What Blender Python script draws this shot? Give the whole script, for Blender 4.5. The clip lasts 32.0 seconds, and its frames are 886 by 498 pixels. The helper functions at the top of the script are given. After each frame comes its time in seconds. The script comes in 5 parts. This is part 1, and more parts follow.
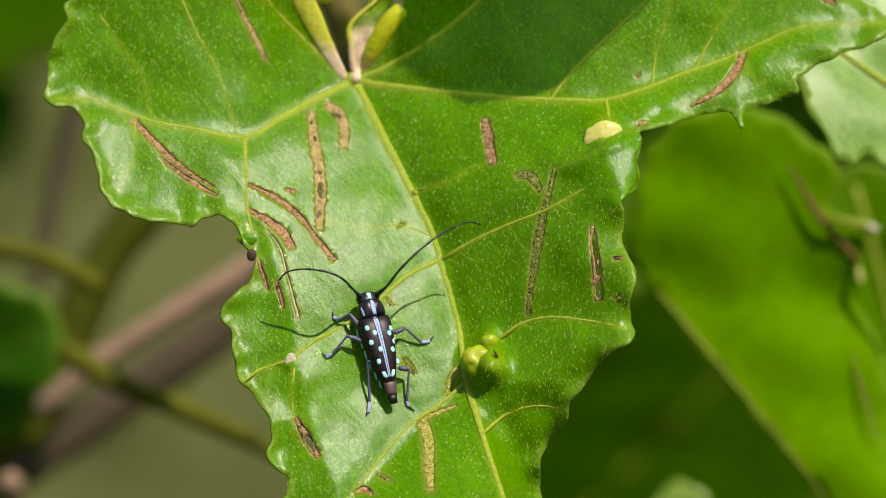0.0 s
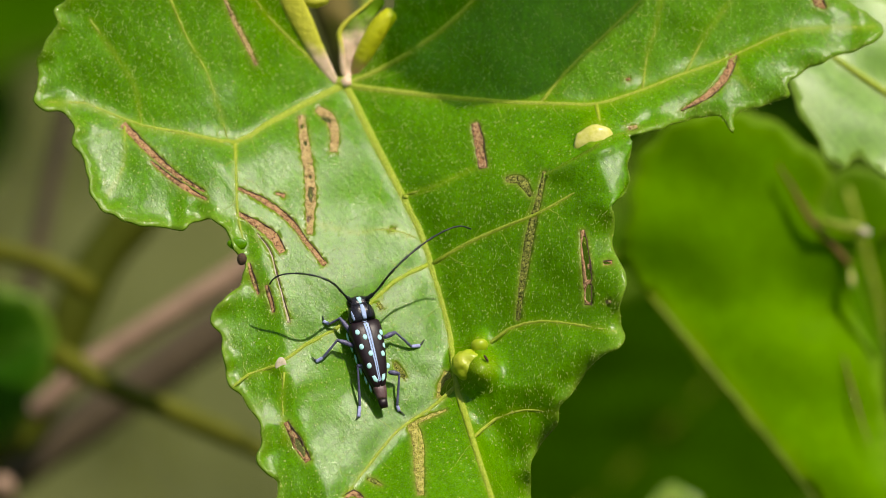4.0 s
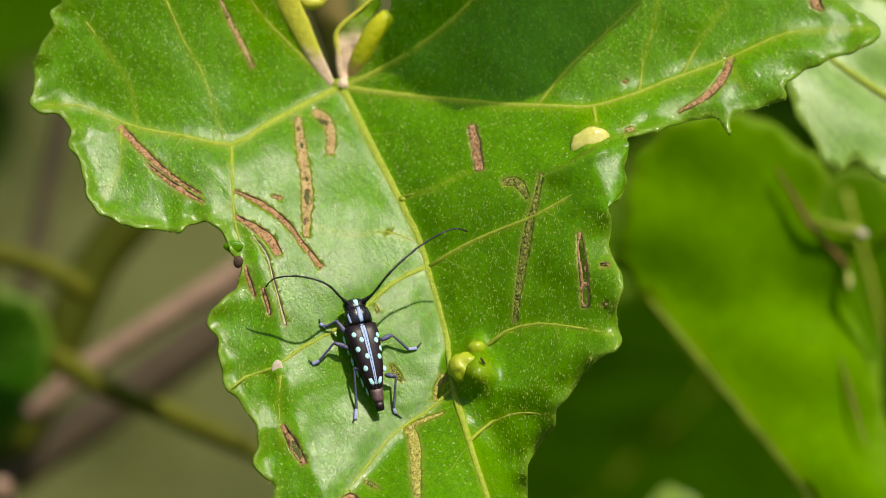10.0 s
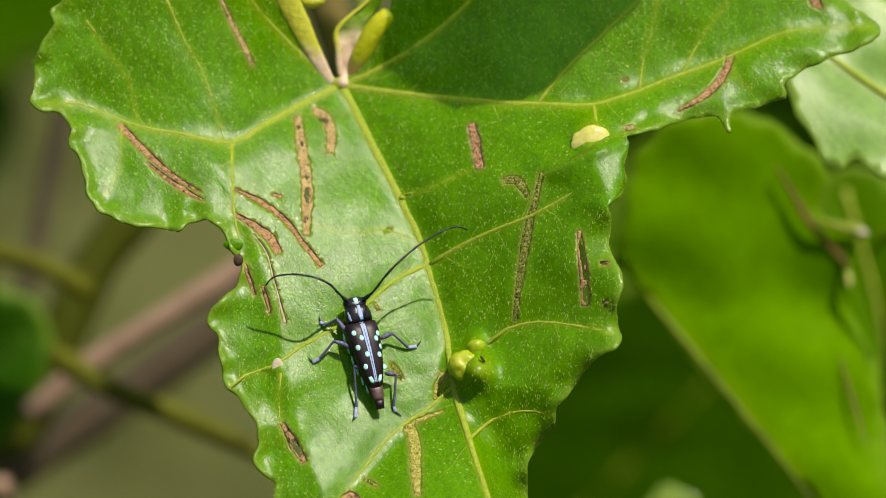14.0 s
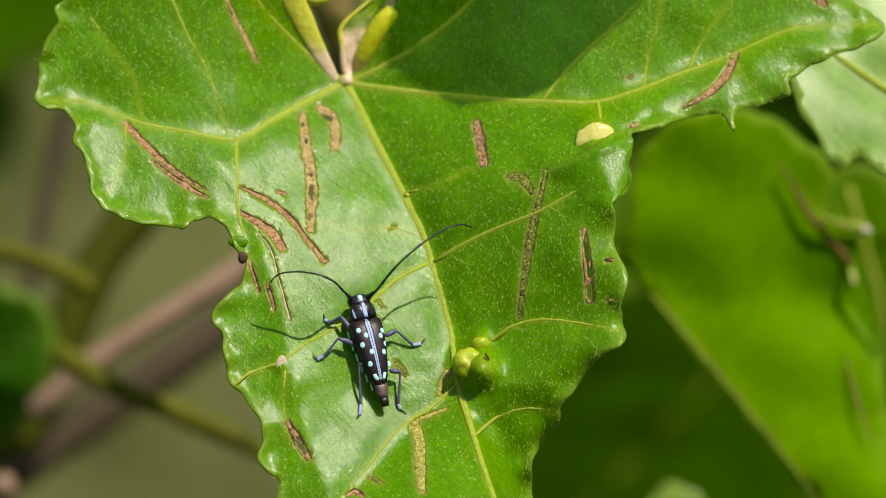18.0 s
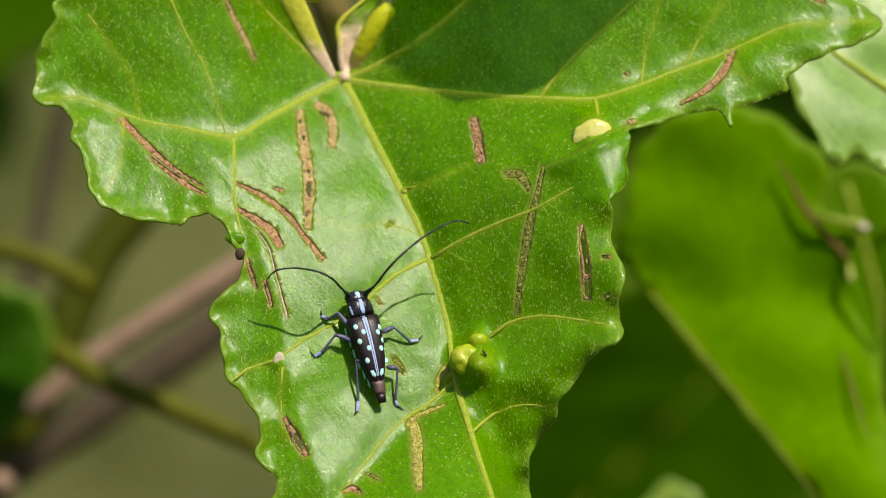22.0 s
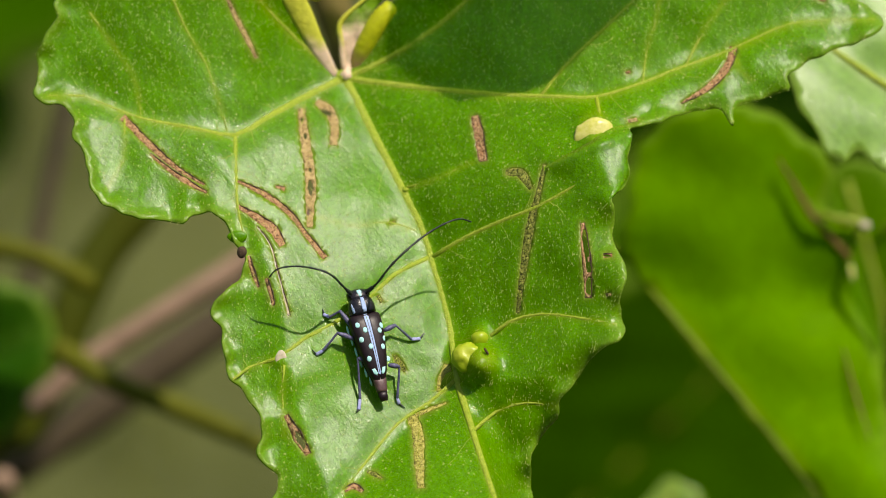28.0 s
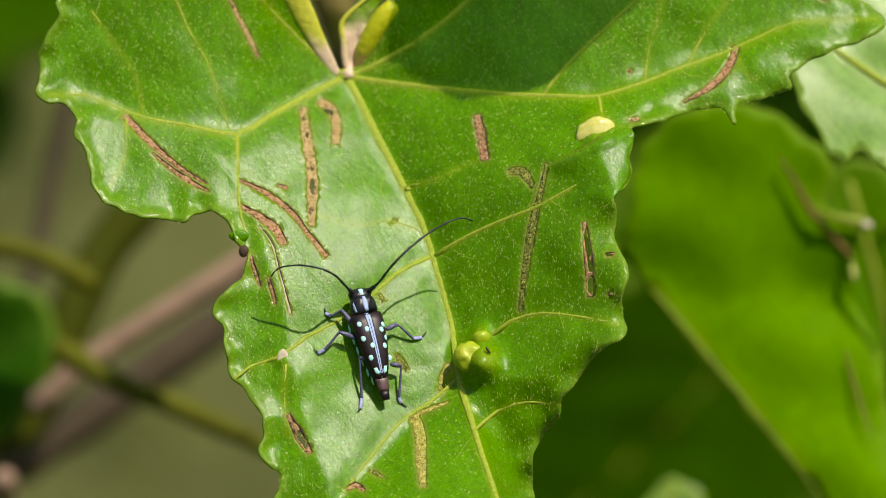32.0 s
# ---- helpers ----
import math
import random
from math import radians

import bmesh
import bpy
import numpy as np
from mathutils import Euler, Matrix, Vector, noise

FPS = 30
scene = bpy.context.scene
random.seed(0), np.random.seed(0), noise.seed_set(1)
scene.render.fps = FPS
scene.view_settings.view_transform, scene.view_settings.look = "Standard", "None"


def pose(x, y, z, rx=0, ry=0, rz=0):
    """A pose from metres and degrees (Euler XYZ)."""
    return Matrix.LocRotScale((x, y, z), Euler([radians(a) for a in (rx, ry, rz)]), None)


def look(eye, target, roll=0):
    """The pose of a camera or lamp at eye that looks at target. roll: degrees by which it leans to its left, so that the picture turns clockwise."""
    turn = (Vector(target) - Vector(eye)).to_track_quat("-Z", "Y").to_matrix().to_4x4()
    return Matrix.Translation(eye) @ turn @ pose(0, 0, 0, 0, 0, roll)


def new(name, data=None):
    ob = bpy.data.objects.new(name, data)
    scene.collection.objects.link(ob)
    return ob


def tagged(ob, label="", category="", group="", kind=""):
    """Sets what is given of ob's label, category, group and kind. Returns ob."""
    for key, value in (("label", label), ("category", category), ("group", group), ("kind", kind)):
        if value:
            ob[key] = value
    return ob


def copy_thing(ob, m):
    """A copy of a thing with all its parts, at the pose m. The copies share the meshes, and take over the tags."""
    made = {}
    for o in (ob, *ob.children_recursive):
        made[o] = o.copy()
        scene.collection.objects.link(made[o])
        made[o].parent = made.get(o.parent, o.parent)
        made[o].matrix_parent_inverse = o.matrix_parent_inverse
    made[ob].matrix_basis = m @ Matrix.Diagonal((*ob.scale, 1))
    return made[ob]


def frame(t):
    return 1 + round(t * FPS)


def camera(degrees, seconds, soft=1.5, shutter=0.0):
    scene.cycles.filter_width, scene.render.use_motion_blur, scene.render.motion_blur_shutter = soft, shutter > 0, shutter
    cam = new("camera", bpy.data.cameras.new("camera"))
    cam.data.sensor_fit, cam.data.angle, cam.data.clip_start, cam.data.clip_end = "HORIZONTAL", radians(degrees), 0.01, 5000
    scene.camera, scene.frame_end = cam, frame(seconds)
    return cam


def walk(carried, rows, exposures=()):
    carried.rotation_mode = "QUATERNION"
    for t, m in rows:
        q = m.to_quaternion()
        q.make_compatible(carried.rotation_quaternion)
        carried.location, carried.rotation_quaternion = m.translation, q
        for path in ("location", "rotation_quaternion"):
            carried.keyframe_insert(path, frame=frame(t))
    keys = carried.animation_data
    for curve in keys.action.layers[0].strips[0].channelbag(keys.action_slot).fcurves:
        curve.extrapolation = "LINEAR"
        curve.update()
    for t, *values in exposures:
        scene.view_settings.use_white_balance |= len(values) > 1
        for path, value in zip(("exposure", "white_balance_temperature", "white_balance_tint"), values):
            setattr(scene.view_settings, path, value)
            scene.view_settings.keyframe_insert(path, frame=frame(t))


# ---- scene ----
# A beetle on a lobed leaf, seen from half a metre off with a long lens.
# Lengths in the building functions are millimetres in the leaf's own space:
# u to the right, v up the leaf, w out of its face.
MM = 0.001
DIST = 470.0
FACE = pose(0, 0, 1.0, 60, 0, 0)


def hold(right, up, back, roll):
    """The camera, shifted by so many millimetres from its place before the leaf."""
    return FACE @ pose(right * MM, up * MM, (DIST + back) * MM, 0, 0, roll)


cam = camera(13.0, 32.0, 0.9)
cam.data.dof.use_dof = True
cam.data.dof.focus_distance = 0.462
cam.data.dof.aperture_fstop = 14.0
walk(cam, [
    (0.0, hold(-1.14, -0.80, 0.65, 0.040)),
    (0.5, hold(-0.85, -0.67, 0.37, 0.078)),
    (1.0, hold(-0.35, -0.30, 0.47, 0.056)),
    (1.5, hold(-0.25, 0.14, 0.04, 0.049)),
    (2.0, hold(-0.65, 0.34, 0.11, 0.063)),
    (2.5, hold(-0.84, 0.14, 0.50, 0.085)),
    (3.0, hold(-0.63, -0.17, 0.56, 0.066)),
    (3.5, hold(-0.11, -0.25, 0.48, 0.028)),
    (5.5, hold(0.11, -0.44, 0.49, 0.023)),
    (6.0, hold(-0.00, 0.00, -0.00, 0.000)),
    (6.5, hold(-0.11, -0.21, 0.06, -0.025)),
    (7.0, hold(-0.10, 0.55, 0.23, 0.020)),
    (7.5, hold(0.00, 0.18, 0.13, 0.024)),
    (8.0, hold(0.40, -0.13, 0.44, -0.002)),
    (8.5, hold(0.62, 0.23, -0.06, -0.046)),
    (9.0, hold(0.69, -0.23, 0.22, 0.009)),
    (9.5, hold(0.63, -0.06, 0.47, 0.017)),
    (10.0, hold(0.42, -0.00, -0.20, -0.010)),
    (10.5, hold(0.21, -0.26, 0.37, -0.005)),
    (11.0, hold(0.11, 0.13, 0.09, -0.030)),
    (11.5, hold(0.00, -0.31, 0.01, -0.002)),
    (12.0, hold(-0.11, -0.42, -0.02, -0.001)),
    (12.5, hold(0.00, -0.03, 0.30, 0.019)),
    (13.0, hold(0.21, -0.29, 0.05, -0.041)),
    (13.5, hold(0.40, -0.18, 0.16, -0.027)),
    (14.0, hold(0.42, -0.21, 0.02, -0.003)),
    (14.5, hold(0.31, -0.38, 0.19, -0.011)),
    (16.5, hold(0.00, -0.69, 0.31, -0.044)),
    (17.0, hold(-0.31, -0.84, 0.00, -0.001)),
    (17.5, hold(-0.32, -0.53, 0.38, 0.013)),
    (18.0, hold(-0.11, -0.52, -0.01, -0.001)),
    (18.5, hold(0.00, -0.73, 0.08, -0.027)),
    (19.0, hold(0.00, -0.41, 0.08, -0.026)),
    (19.5, hold(0.00, -0.62, 0.09, -0.026)),
    (20.0, hold(-0.04, -0.95, 0.66, -0.080)),
    (20.5, hold(0.06, -1.08, 0.49, -0.092)),
    (21.0, hold(0.42, -1.34, 0.24, -0.049)),
    (21.5, hold(0.45, -1.03, 0.53, -0.104)),
    (22.0, hold(0.21, -0.94, -0.01, -0.002)),
    (22.5, hold(-0.10, -1.31, 0.43, -0.005)),
    (23.0, hold(-0.15, -1.57, 0.88, -0.054)),
    (23.5, hold(0.16, -1.85, 0.88, -0.030)),
    (24.0, hold(0.50, -1.46, 0.50, -0.029)),
    (24.5, hold(0.68, -0.95, 0.34, -0.034)),
    (25.0, hold(0.76, -1.17, 0.33, -0.057)),
    (25.5, hold(0.54, -1.52, 0.59, -0.021)),
    (27.5, hold(0.03, -0.84, 0.51, -0.033)),
    (28.0, hold(0.01, -1.15, 0.31, -0.011)),
    (28.5, hold(-0.16, -1.34, 0.93, -0.044)),
    (29.0, hold(-0.40, -1.34, 0.79, -0.001)),
    (29.5, hold(-0.52, -1.01, 0.54, 0.036)),
    (30.0, hold(-0.30, -0.98, 0.50, -0.000)),
    (30.5, hold(-0.02, -1.23, 0.97, 0.024)),
    (31.0, hold(-0.00, -1.25, 0.30, 0.001)),
    (31.5, hold(-0.12, -1.31, 0.69, 0.032)),
    (32.0, hold(-0.21, -1.26, 0.19, 0.030)),
], [(0.0, 0.07, 8400, 1), (32.0, 0.07, 8400, 1)])

# ---- world, sun, exposure ----
SUN_WAY = Vector((0.36, -0.154, 0.92)).normalized()
world = bpy.data.worlds.new("sky")
scene.world = world
world.use_nodes = True
sky = world.node_tree.nodes.new("ShaderNodeTexSky")
sky.sky_type = "NISHITA"
sky.sun_disc = False
sky.sun_elevation = math.asin(SUN_WAY.z)
sky.sun_rotation = math.atan2(SUN_WAY.x, SUN_WAY.y)
world.node_tree.links.new(sky.outputs[0], world.node_tree.nodes["Background"].inputs[0])
world.node_tree.nodes["Background"].inputs[1].default_value = 0.15
sun = new("sun", bpy.data.lights.new("sun", "SUN"))
sun.data.energy = 4.5
sun.data.angle = radians(0.55)
sun.data.color = (1.0, 0.95, 1.05)
sun.matrix_world = look(SUN_WAY * 3, (0, 0, 0))


# ---- materials ----
class Mat:
    """A small builder for procedural node materials."""

    def __init__(self, name):
        self.mat = bpy.data.materials.new(name)
        self.mat.use_nodes = True
        self.t = self.mat.node_tree
        self.b = self.t.nodes["Principled BSDF"]
        self.out = self.t.nodes["Material Output"]
        self.co = self.t.nodes.new("ShaderNodeTexCoord").outputs["Object"]

    def node(self, kind, **ins):
        n = self.t.nodes.new("ShaderNode" + kind)
        for k, v in ins.items():
            self.put(n.inputs[k.replace("_", " ")], v)
        return n

    def put(self, socket, v):
        if isinstance(v, bpy.types.NodeSocket):
            self.t.links.new(v, socket)
        else:
            socket.default_value = (*v, 1) if isinstance(v, tuple) and len(v) == 3 and socket.type == "RGBA" else v

    def noise(self, scale, detail=4.0, rough=0.55, stretch=None):
        co = self.co
        if stretch:
            mp = self.node("Mapping", Vector=co, Scale=stretch)
            co = mp.outputs[0]
        n = self.node("TexNoise", Vector=co, Scale=scale, Detail=detail, Roughness=rough)
        return n.outputs["Fac"]

    def cells(self, scale, feature="F1", rand=1.0):
        n = self.t.nodes.new("ShaderNodeTexVoronoi")
        n.feature = feature
        self.put(n.inputs["Vector"], self.co)
        n.inputs["Scale"].default_value = scale
        n.inputs["Randomness"].default_value = rand
        return n.outputs["Distance"]

    def ramp(self, fac, *stops):
        n = self.t.nodes.new("ShaderNodeValToRGB")
        self.put(n.inputs[0], fac)
        e = n.color_ramp.elements
        while len(e) < len(stops):
            e.new(0.5)
        for el, (p, c) in zip(e, stops):
            el.position = p
            el.color = (c, c, c, 1) if isinstance(c, (int, float)) else (*c, 1)
        return n.outputs[0]

    def mix(self, fac, a, b, mode="MIX"):
        n = self.t.nodes.new("ShaderNodeMix")
        n.data_type = "RGBA"
        n.blend_type = mode
        self.put(n.inputs[0], fac)
        self.put(n.inputs[6], a)
        self.put(n.inputs[7], b)
        return n.outputs[2]

    def calc(self, op, a, b=0.0):
        n = self.t.nodes.new("ShaderNodeMath")
        n.operation = op
        n.use_clamp = False
        self.put(n.inputs[0], a)
        self.put(n.inputs[1], b)
        return n.outputs[0]

    def attr(self, name):
        n = self.t.nodes.new("ShaderNodeAttribute")
        n.attribute_name = name
        return n.outputs["Fac"]

    def bump(self, height, dist, strength=1.0, on=None):
        n = self.node("Bump", Height=height, Distance=dist, Strength=strength)
        if on is not None:
            self.put(n.inputs["Normal"], on)
        return n.outputs[0]

    def set(self, **ins):
        for k, v in ins.items():
            self.put(self.b.inputs[k.replace("_", " ")], v)
        return self

    def see_through(self, amount, colour, normal=None, clear=0.0):
        tr = self.node("BsdfTranslucent", Color=colour)
        if normal is not None:
            self.put(tr.inputs["Normal"], normal)
        m = self.node("MixShader", Fac=amount)
        self.t.links.new(self.b.outputs[0], m.inputs[1])
        self.t.links.new(tr.outputs[0], m.inputs[2])
        if clear:
            c = self.node("MixShader", Fac=clear)
            self.t.links.new(m.outputs[0], c.inputs[1])
            self.t.links.new(self.node("BsdfTransparent", Color=colour).outputs[0], c.inputs[2])
            m = c
        self.t.links.new(m.outputs[0], self.out.inputs[0])
        return self


def blade_material(name, base, light, vein, gloss, clear, speck=1.0, grain=1.0, spec=0.44, thin=0.0):
    m = Mat(name)
    big = m.noise(90, 3)
    mid = m.noise(450, 4)
    col = m.mix(m.ramp(big, (0.35, 0.0), (0.65, 1.0)), base, light)
    col = m.mix(m.calc("MULTIPLY", m.ramp(mid, (0.35, 0.0), (0.75, 1.0)), 0.4), col, tuple(0.5 * c for c in base))
    net = m.cells(420, "DISTANCE_TO_EDGE")
    netline = m.ramp(net, (0.0, 1.0), (0.07, 0.0))
    fade = m.ramp(m.noise(160, 2), (0.45, 0.0), (0.7, 1.0))
    col = m.mix(m.calc("MULTIPLY", m.calc("MULTIPLY", netline, fade), 0.30 * grain), col, vein)
    mesh = m.ramp(m.cells(1050, "DISTANCE_TO_EDGE"), (0.0, 1.0), (0.10, 0.0))
    col = m.mix(m.calc("MULTIPLY", m.calc("MULTIPLY", mesh, m.ramp(m.noise(260, 2), (0.40, 0.1), (0.65, 1.0))), 0.26 * grain), col, vein)
    fleck = m.ramp(m.noise(3600, 3, 0.7), (0.42, 0.0), (0.68, 1.0))
    col = m.mix(m.calc("MULTIPLY", fleck, 0.45 * grain), col, tuple(1.9 * c for c in light))
    pore = m.ramp(m.noise(2600, 3, 0.7, (1.0, 1.6, 1.0)), (0.30, 1.0), (0.46, 0.0))
    col = m.mix(m.calc("MULTIPLY", pore, 0.6 * grain), col, tuple(0.4 * c for c in base))
    fibre = m.node("Mapping", Vector=m.co, Rotation=(0, 0, 0.62), Scale=(1.0, 7.0, 1.0))
    fibre.vector_type = "TEXTURE"
    crease = m.node("TexNoise", Vector=fibre.outputs[0], Scale=1500, Detail=3.0, Roughness=0.6).outputs["Fac"]
    mp = m.node("Mapping", Vector=m.co, Scale=(1.0, 0.16, 1.0))
    streak = m.node("TexNoise", Vector=mp.outputs[0], Scale=1900, Detail=3.0, Roughness=0.6).outputs["Fac"]
    col = m.mix(m.calc("MULTIPLY", m.ramp(streak, (0.5, 0.0), (0.72, 1.0)), 0.45 * grain), col, tuple(1.7 * c for c in light))
    col = m.mix(m.calc("MULTIPLY", m.ramp(crease, (0.5, 0.0), (0.68, 1.0)), 0.3 * grain), col, tuple(1.6 * c for c in light))
    col = m.mix(m.calc("MULTIPLY", m.attr("gall"), 0.45), col, (0.34, 0.42, 0.02))
    col = m.mix(m.calc("MULTIPLY", m.attr("scar"), 0.55), col, (0.30, 0.30, 0.05))
    col = m.mix(m.calc("MULTIPLY", m.attr("vein"), 0.7), col, vein)
    col = m.mix(m.calc("MULTIPLY", m.attr("margin"), 0.5), col, (0.30, 0.42, 0.06))
    dots = m.ramp(m.cells(1500), (0.0, 1.0), (0.12, 1.0), (0.20, 0.0))
    pick = m.ramp(m.noise(1300, 1), (0.40, 0.0), (0.47, 1.0))
    spots = m.calc("MULTIPLY", m.calc("MULTIPLY", dots, pick), speck)
    col = m.mix(m.calc("MULTIPLY", spots, 0.85), col, (0.46, 0.54, 0.12))
    h = m.calc("ADD", m.calc("MULTIPLY", m.noise(1100, 4, 0.6), 0.08), m.calc("MULTIPLY", m.calc("MULTIPLY", netline, fade), -0.12))
    h = m.calc("ADD", h, m.calc("MULTIPLY", m.noise(4600, 3, 0.65), 0.65))
    h = m.calc("ADD", h, m.calc("MULTIPLY", streak, 0.4))
    h = m.calc("ADD", h, m.calc("MULTIPLY", crease, 0.9))
    h = m.calc("ADD", h, m.calc("MULTIPLY", spots, 0.25))
    nrm = m.bump(h, 0.000074 * grain, 0.8)
    rough = m.ramp(m.noise(5200, 3, 0.7), (0.42, gloss - 0.11), (0.60, gloss + 0.14))
    rough = m.calc("SUBTRACT", rough, m.calc("MULTIPLY", m.attr("margin"), 0.08))
    m.set(Base_Color=col, Roughness=rough, Normal=nrm, Specular_IOR_Level=spec)
    return m.see_through(clear, m.mix(0.5, col, (0.30, 0.50, 0.004)), nrm, thin).mat


LEAF = blade_material("leaf_green", (0.066, 0.210, 0.0002), (0.096, 0.282, 0.0003), (0.25, 0.38, 0.012), 0.285, 0.33, spec=0.38)
LEAF_BACK = blade_material("leaf_behind", (0.14, 0.35, 0.0008), (0.17, 0.40, 0.001), (0.24, 0.30, 0.003), 0.55, 0.55, 0.0, spec=0.06)
LEAF_THIN = blade_material("leaf_thin", (0.16, 0.42, 0.001), (0.20, 0.46, 0.002), (0.24, 0.30, 0.003), 0.55, 0.8, 0.0, spec=0.2)
# Very bright and part see-through, set to lift the shade its leaf casts.
LEAF_CLEAR = blade_material("leaf_clear", (0.60, 0.90, 0.06), (0.66, 0.92, 0.08), (0.55, 0.80, 0.06), 0.55, 0.95, 0.0, 0.1, spec=0.2, thin=0.45)
LEAF_SIDE = blade_material("leaf_side", (0.020, 0.10, 0.001), (0.028, 0.13, 0.002), (0.12, 0.22, 0.02), 0.45, 0.25, 0.0, spec=0.3)
LEAF_DEEP = blade_material("leaf_deep", (0.06, 0.17, 0.0008), (0.08, 0.21, 0.001), (0.10, 0.2, 0.002), 0.6, 0.35, 0.0, spec=0.1)
LEAF_PALE = blade_material("leaf_pale", (0.11, 0.25, 0.03), (0.18, 0.34, 0.06), (0.3, 0.42, 0.12), 0.33, 0.25, 0.3)
# The shrub's shade is put into this darker leaf green.
LEAF_SHADED = blade_material("leaf_shaded", (0.027, 0.094, 0.0008), (0.040, 0.125, 0.001), (0.03, 0.06, 0.002), 0.7, 0.15, 0.0, spec=0.04)


def simple(name, a, b, scale, rough, bump=0.0001, bscale=None, metal=0.0, spec=0.5, sheen=0.0):
    m = Mat(name)
    col = m.mix(m.ramp(m.noise(scale, 5, 0.6), (0.32, 0.0), (0.68, 1.0)), a, b)
    m.set(Base_Color=col, Roughness=rough, Metallic=metal, Specular_IOR_Level=spec)
    if sheen:
        m.set(Sheen_Weight=sheen)
    m.set(Normal=m.bump(m.noise(bscale or scale * 3, 4), bump, 0.8))
    return m.mat


def stalk_material(name, low, high, v0, v1):
    """Skin that turns from one colour near the leaf's joint to another further out."""
    m = Mat(name)
    up = m.node("SeparateXYZ", Vector=m.co).outputs[1]
    f = m.calc("ADD", m.calc("DIVIDE", m.calc("SUBTRACT", up, v0 * MM), (v1 - v0) * MM), m.calc("SUBTRACT", m.noise(500, 4), 0.5))
    col = m.mix(m.ramp(f, (0.15, 0.0), (0.85, 1.0)), low, high)
    col = m.mix(m.calc("MULTIPLY", m.ramp(m.noise(1500, 4), (0.4, 0.0), (0.7, 1.0)), 0.3), col, tuple(0.6 * c for c in high))
    m.set(Base_Color=col, Roughness=0.42, Normal=m.bump(m.noise(1300, 4), 0.0002, 0.8))
    return m.see_through(0.2, col).mat


STALK = stalk_material("leaf_stalk", (0.84, 0.62, 0.46), (0.66, 0.66, 0.08), 22.5, 26.0)
BRACT = stalk_material("bract_skin", (0.84, 0.62, 0.46), (0.22, 0.42, 0.02), 24.5, 29.0)
BUD = stalk_material("bud_skin", (0.46, 0.30, 0.13), (0.64, 0.66, 0.03), 21.0, 24.5)
GALL_PALE = simple("pale_gall_skin", (0.44, 0.45, 0.04), (0.66, 0.62, 0.24), 700, 0.25, 0.00007)
SPOT_PALE = simple("pale_wart", (0.40, 0.36, 0.18), (0.64, 0.54, 0.46), 900, 0.6)
GALL = simple("gall_skin", (0.24, 0.36, 0.008), (0.46, 0.50, 0.05), 350, 0.38, 0.0001)
def dried(name, dark, a, b, scale, much=0.85, rough=0.8, spec=0.2, deep=0.0003):
    """Dead leaf tissue: fibrous, cracked and pitted."""
    m = Mat(name)
    col = m.mix(m.ramp(m.noise(scale, 5, 0.65), (0.35, 0.0), (0.65, 1.0)), a, b)
    crack = m.ramp(m.noise(scale * 1.7, 4, 0.7), (0.39, 1.0), (0.49, 0.0))
    col = m.mix(m.calc("MULTIPLY", crack, much), col, dark)
    m.set(Base_Color=col, Roughness=rough, Specular_IOR_Level=spec)
    m.set(Normal=m.bump(m.noise(scale * 1.7, 4, 0.7), deep, 0.9))
    return m.mat


VEIN = dried("leaf_vein", (0.15, 0.24, 0.006), (0.23, 0.33, 0.012), (0.38, 0.45, 0.05), 2400, 0.35, 0.42, 0.4, 0.00020)
SCAR = dried("dried_tissue", (0.06, 0.024, 0.010), (0.33, 0.165, 0.075), (0.58, 0.36, 0.20), 2000)
SCAR_PALE = dried("pale_dried_tissue", (0.14, 0.09, 0.03), (0.36, 0.25, 0.10), (0.52, 0.39, 0.19), 1500)
SCAR_GREEN = dried("grazed_tissue", (0.012, 0.016, 0.003), (0.07, 0.10, 0.010), (0.42, 0.42, 0.10), 2600, 1.0)
SCAR_OLIVE = dried("grazed_pale_tissue", (0.07, 0.07, 0.01), (0.28, 0.27, 0.04), (0.58, 0.52, 0.16), 2300, 0.8)
CRUST = simple("scar_rim", (0.035, 0.02, 0.01), (0.10, 0.055, 0.03), 2000, 0.85, 0.0002)
OLIVE = simple("olive_rib", (0.13, 0.19, 0.001), (0.19, 0.25, 0.002), 200, 0.6)
# Near-black bark tone: the shade inside the shrub is put into the colour.
TWIG_SHADED = simple("twig_shaded", (0.012, 0.02, 0.003), (0.02, 0.03, 0.005), 120, 0.8, spec=0.1)
OLIVE_BARK = simple("olive_bark", (0.11, 0.085, 0.016), (0.17, 0.13, 0.03), 150, 0.8)
RUST = simple("rusty_edge", (0.10, 0.055, 0.003), (0.15, 0.08, 0.004), 200, 0.7)
BARK = simple("bark", (0.16, 0.10, 0.065), (0.34, 0.22, 0.15), 120, 0.8, 0.0006)
DARK_STEM = simple("dark_green_stem", (0.042, 0.055, 0.001), (0.062, 0.072, 0.002), 120, 0.7, 0.0003, spec=0.2)
BARK_DARK = simple("dark_bark", (0.05, 0.035, 0.018), (0.085, 0.06, 0.03), 120, 0.85, 0.0006)
GREEN_STEM = simple("green_stem", (0.065, 0.072, 0.001), (0.095, 0.10, 0.002), 120, 0.7, 0.0003, spec=0.2)
SHELL = simple("beetle_shell", (0.008, 0.004, 0.006), (0.018, 0.008, 0.012), 2500, 0.40, 0.00002, 5000, spec=0.3)
HEAD = simple("beetle_head", (0.008, 0.008, 0.012), (0.016, 0.014, 0.02), 2500, 0.25, 0.00004, 5000)
TAIL = simple("beetle_tail", (0.06, 0.03, 0.03), (0.13, 0.07, 0.075), 1800, 0.42, 0.00008, 4000)
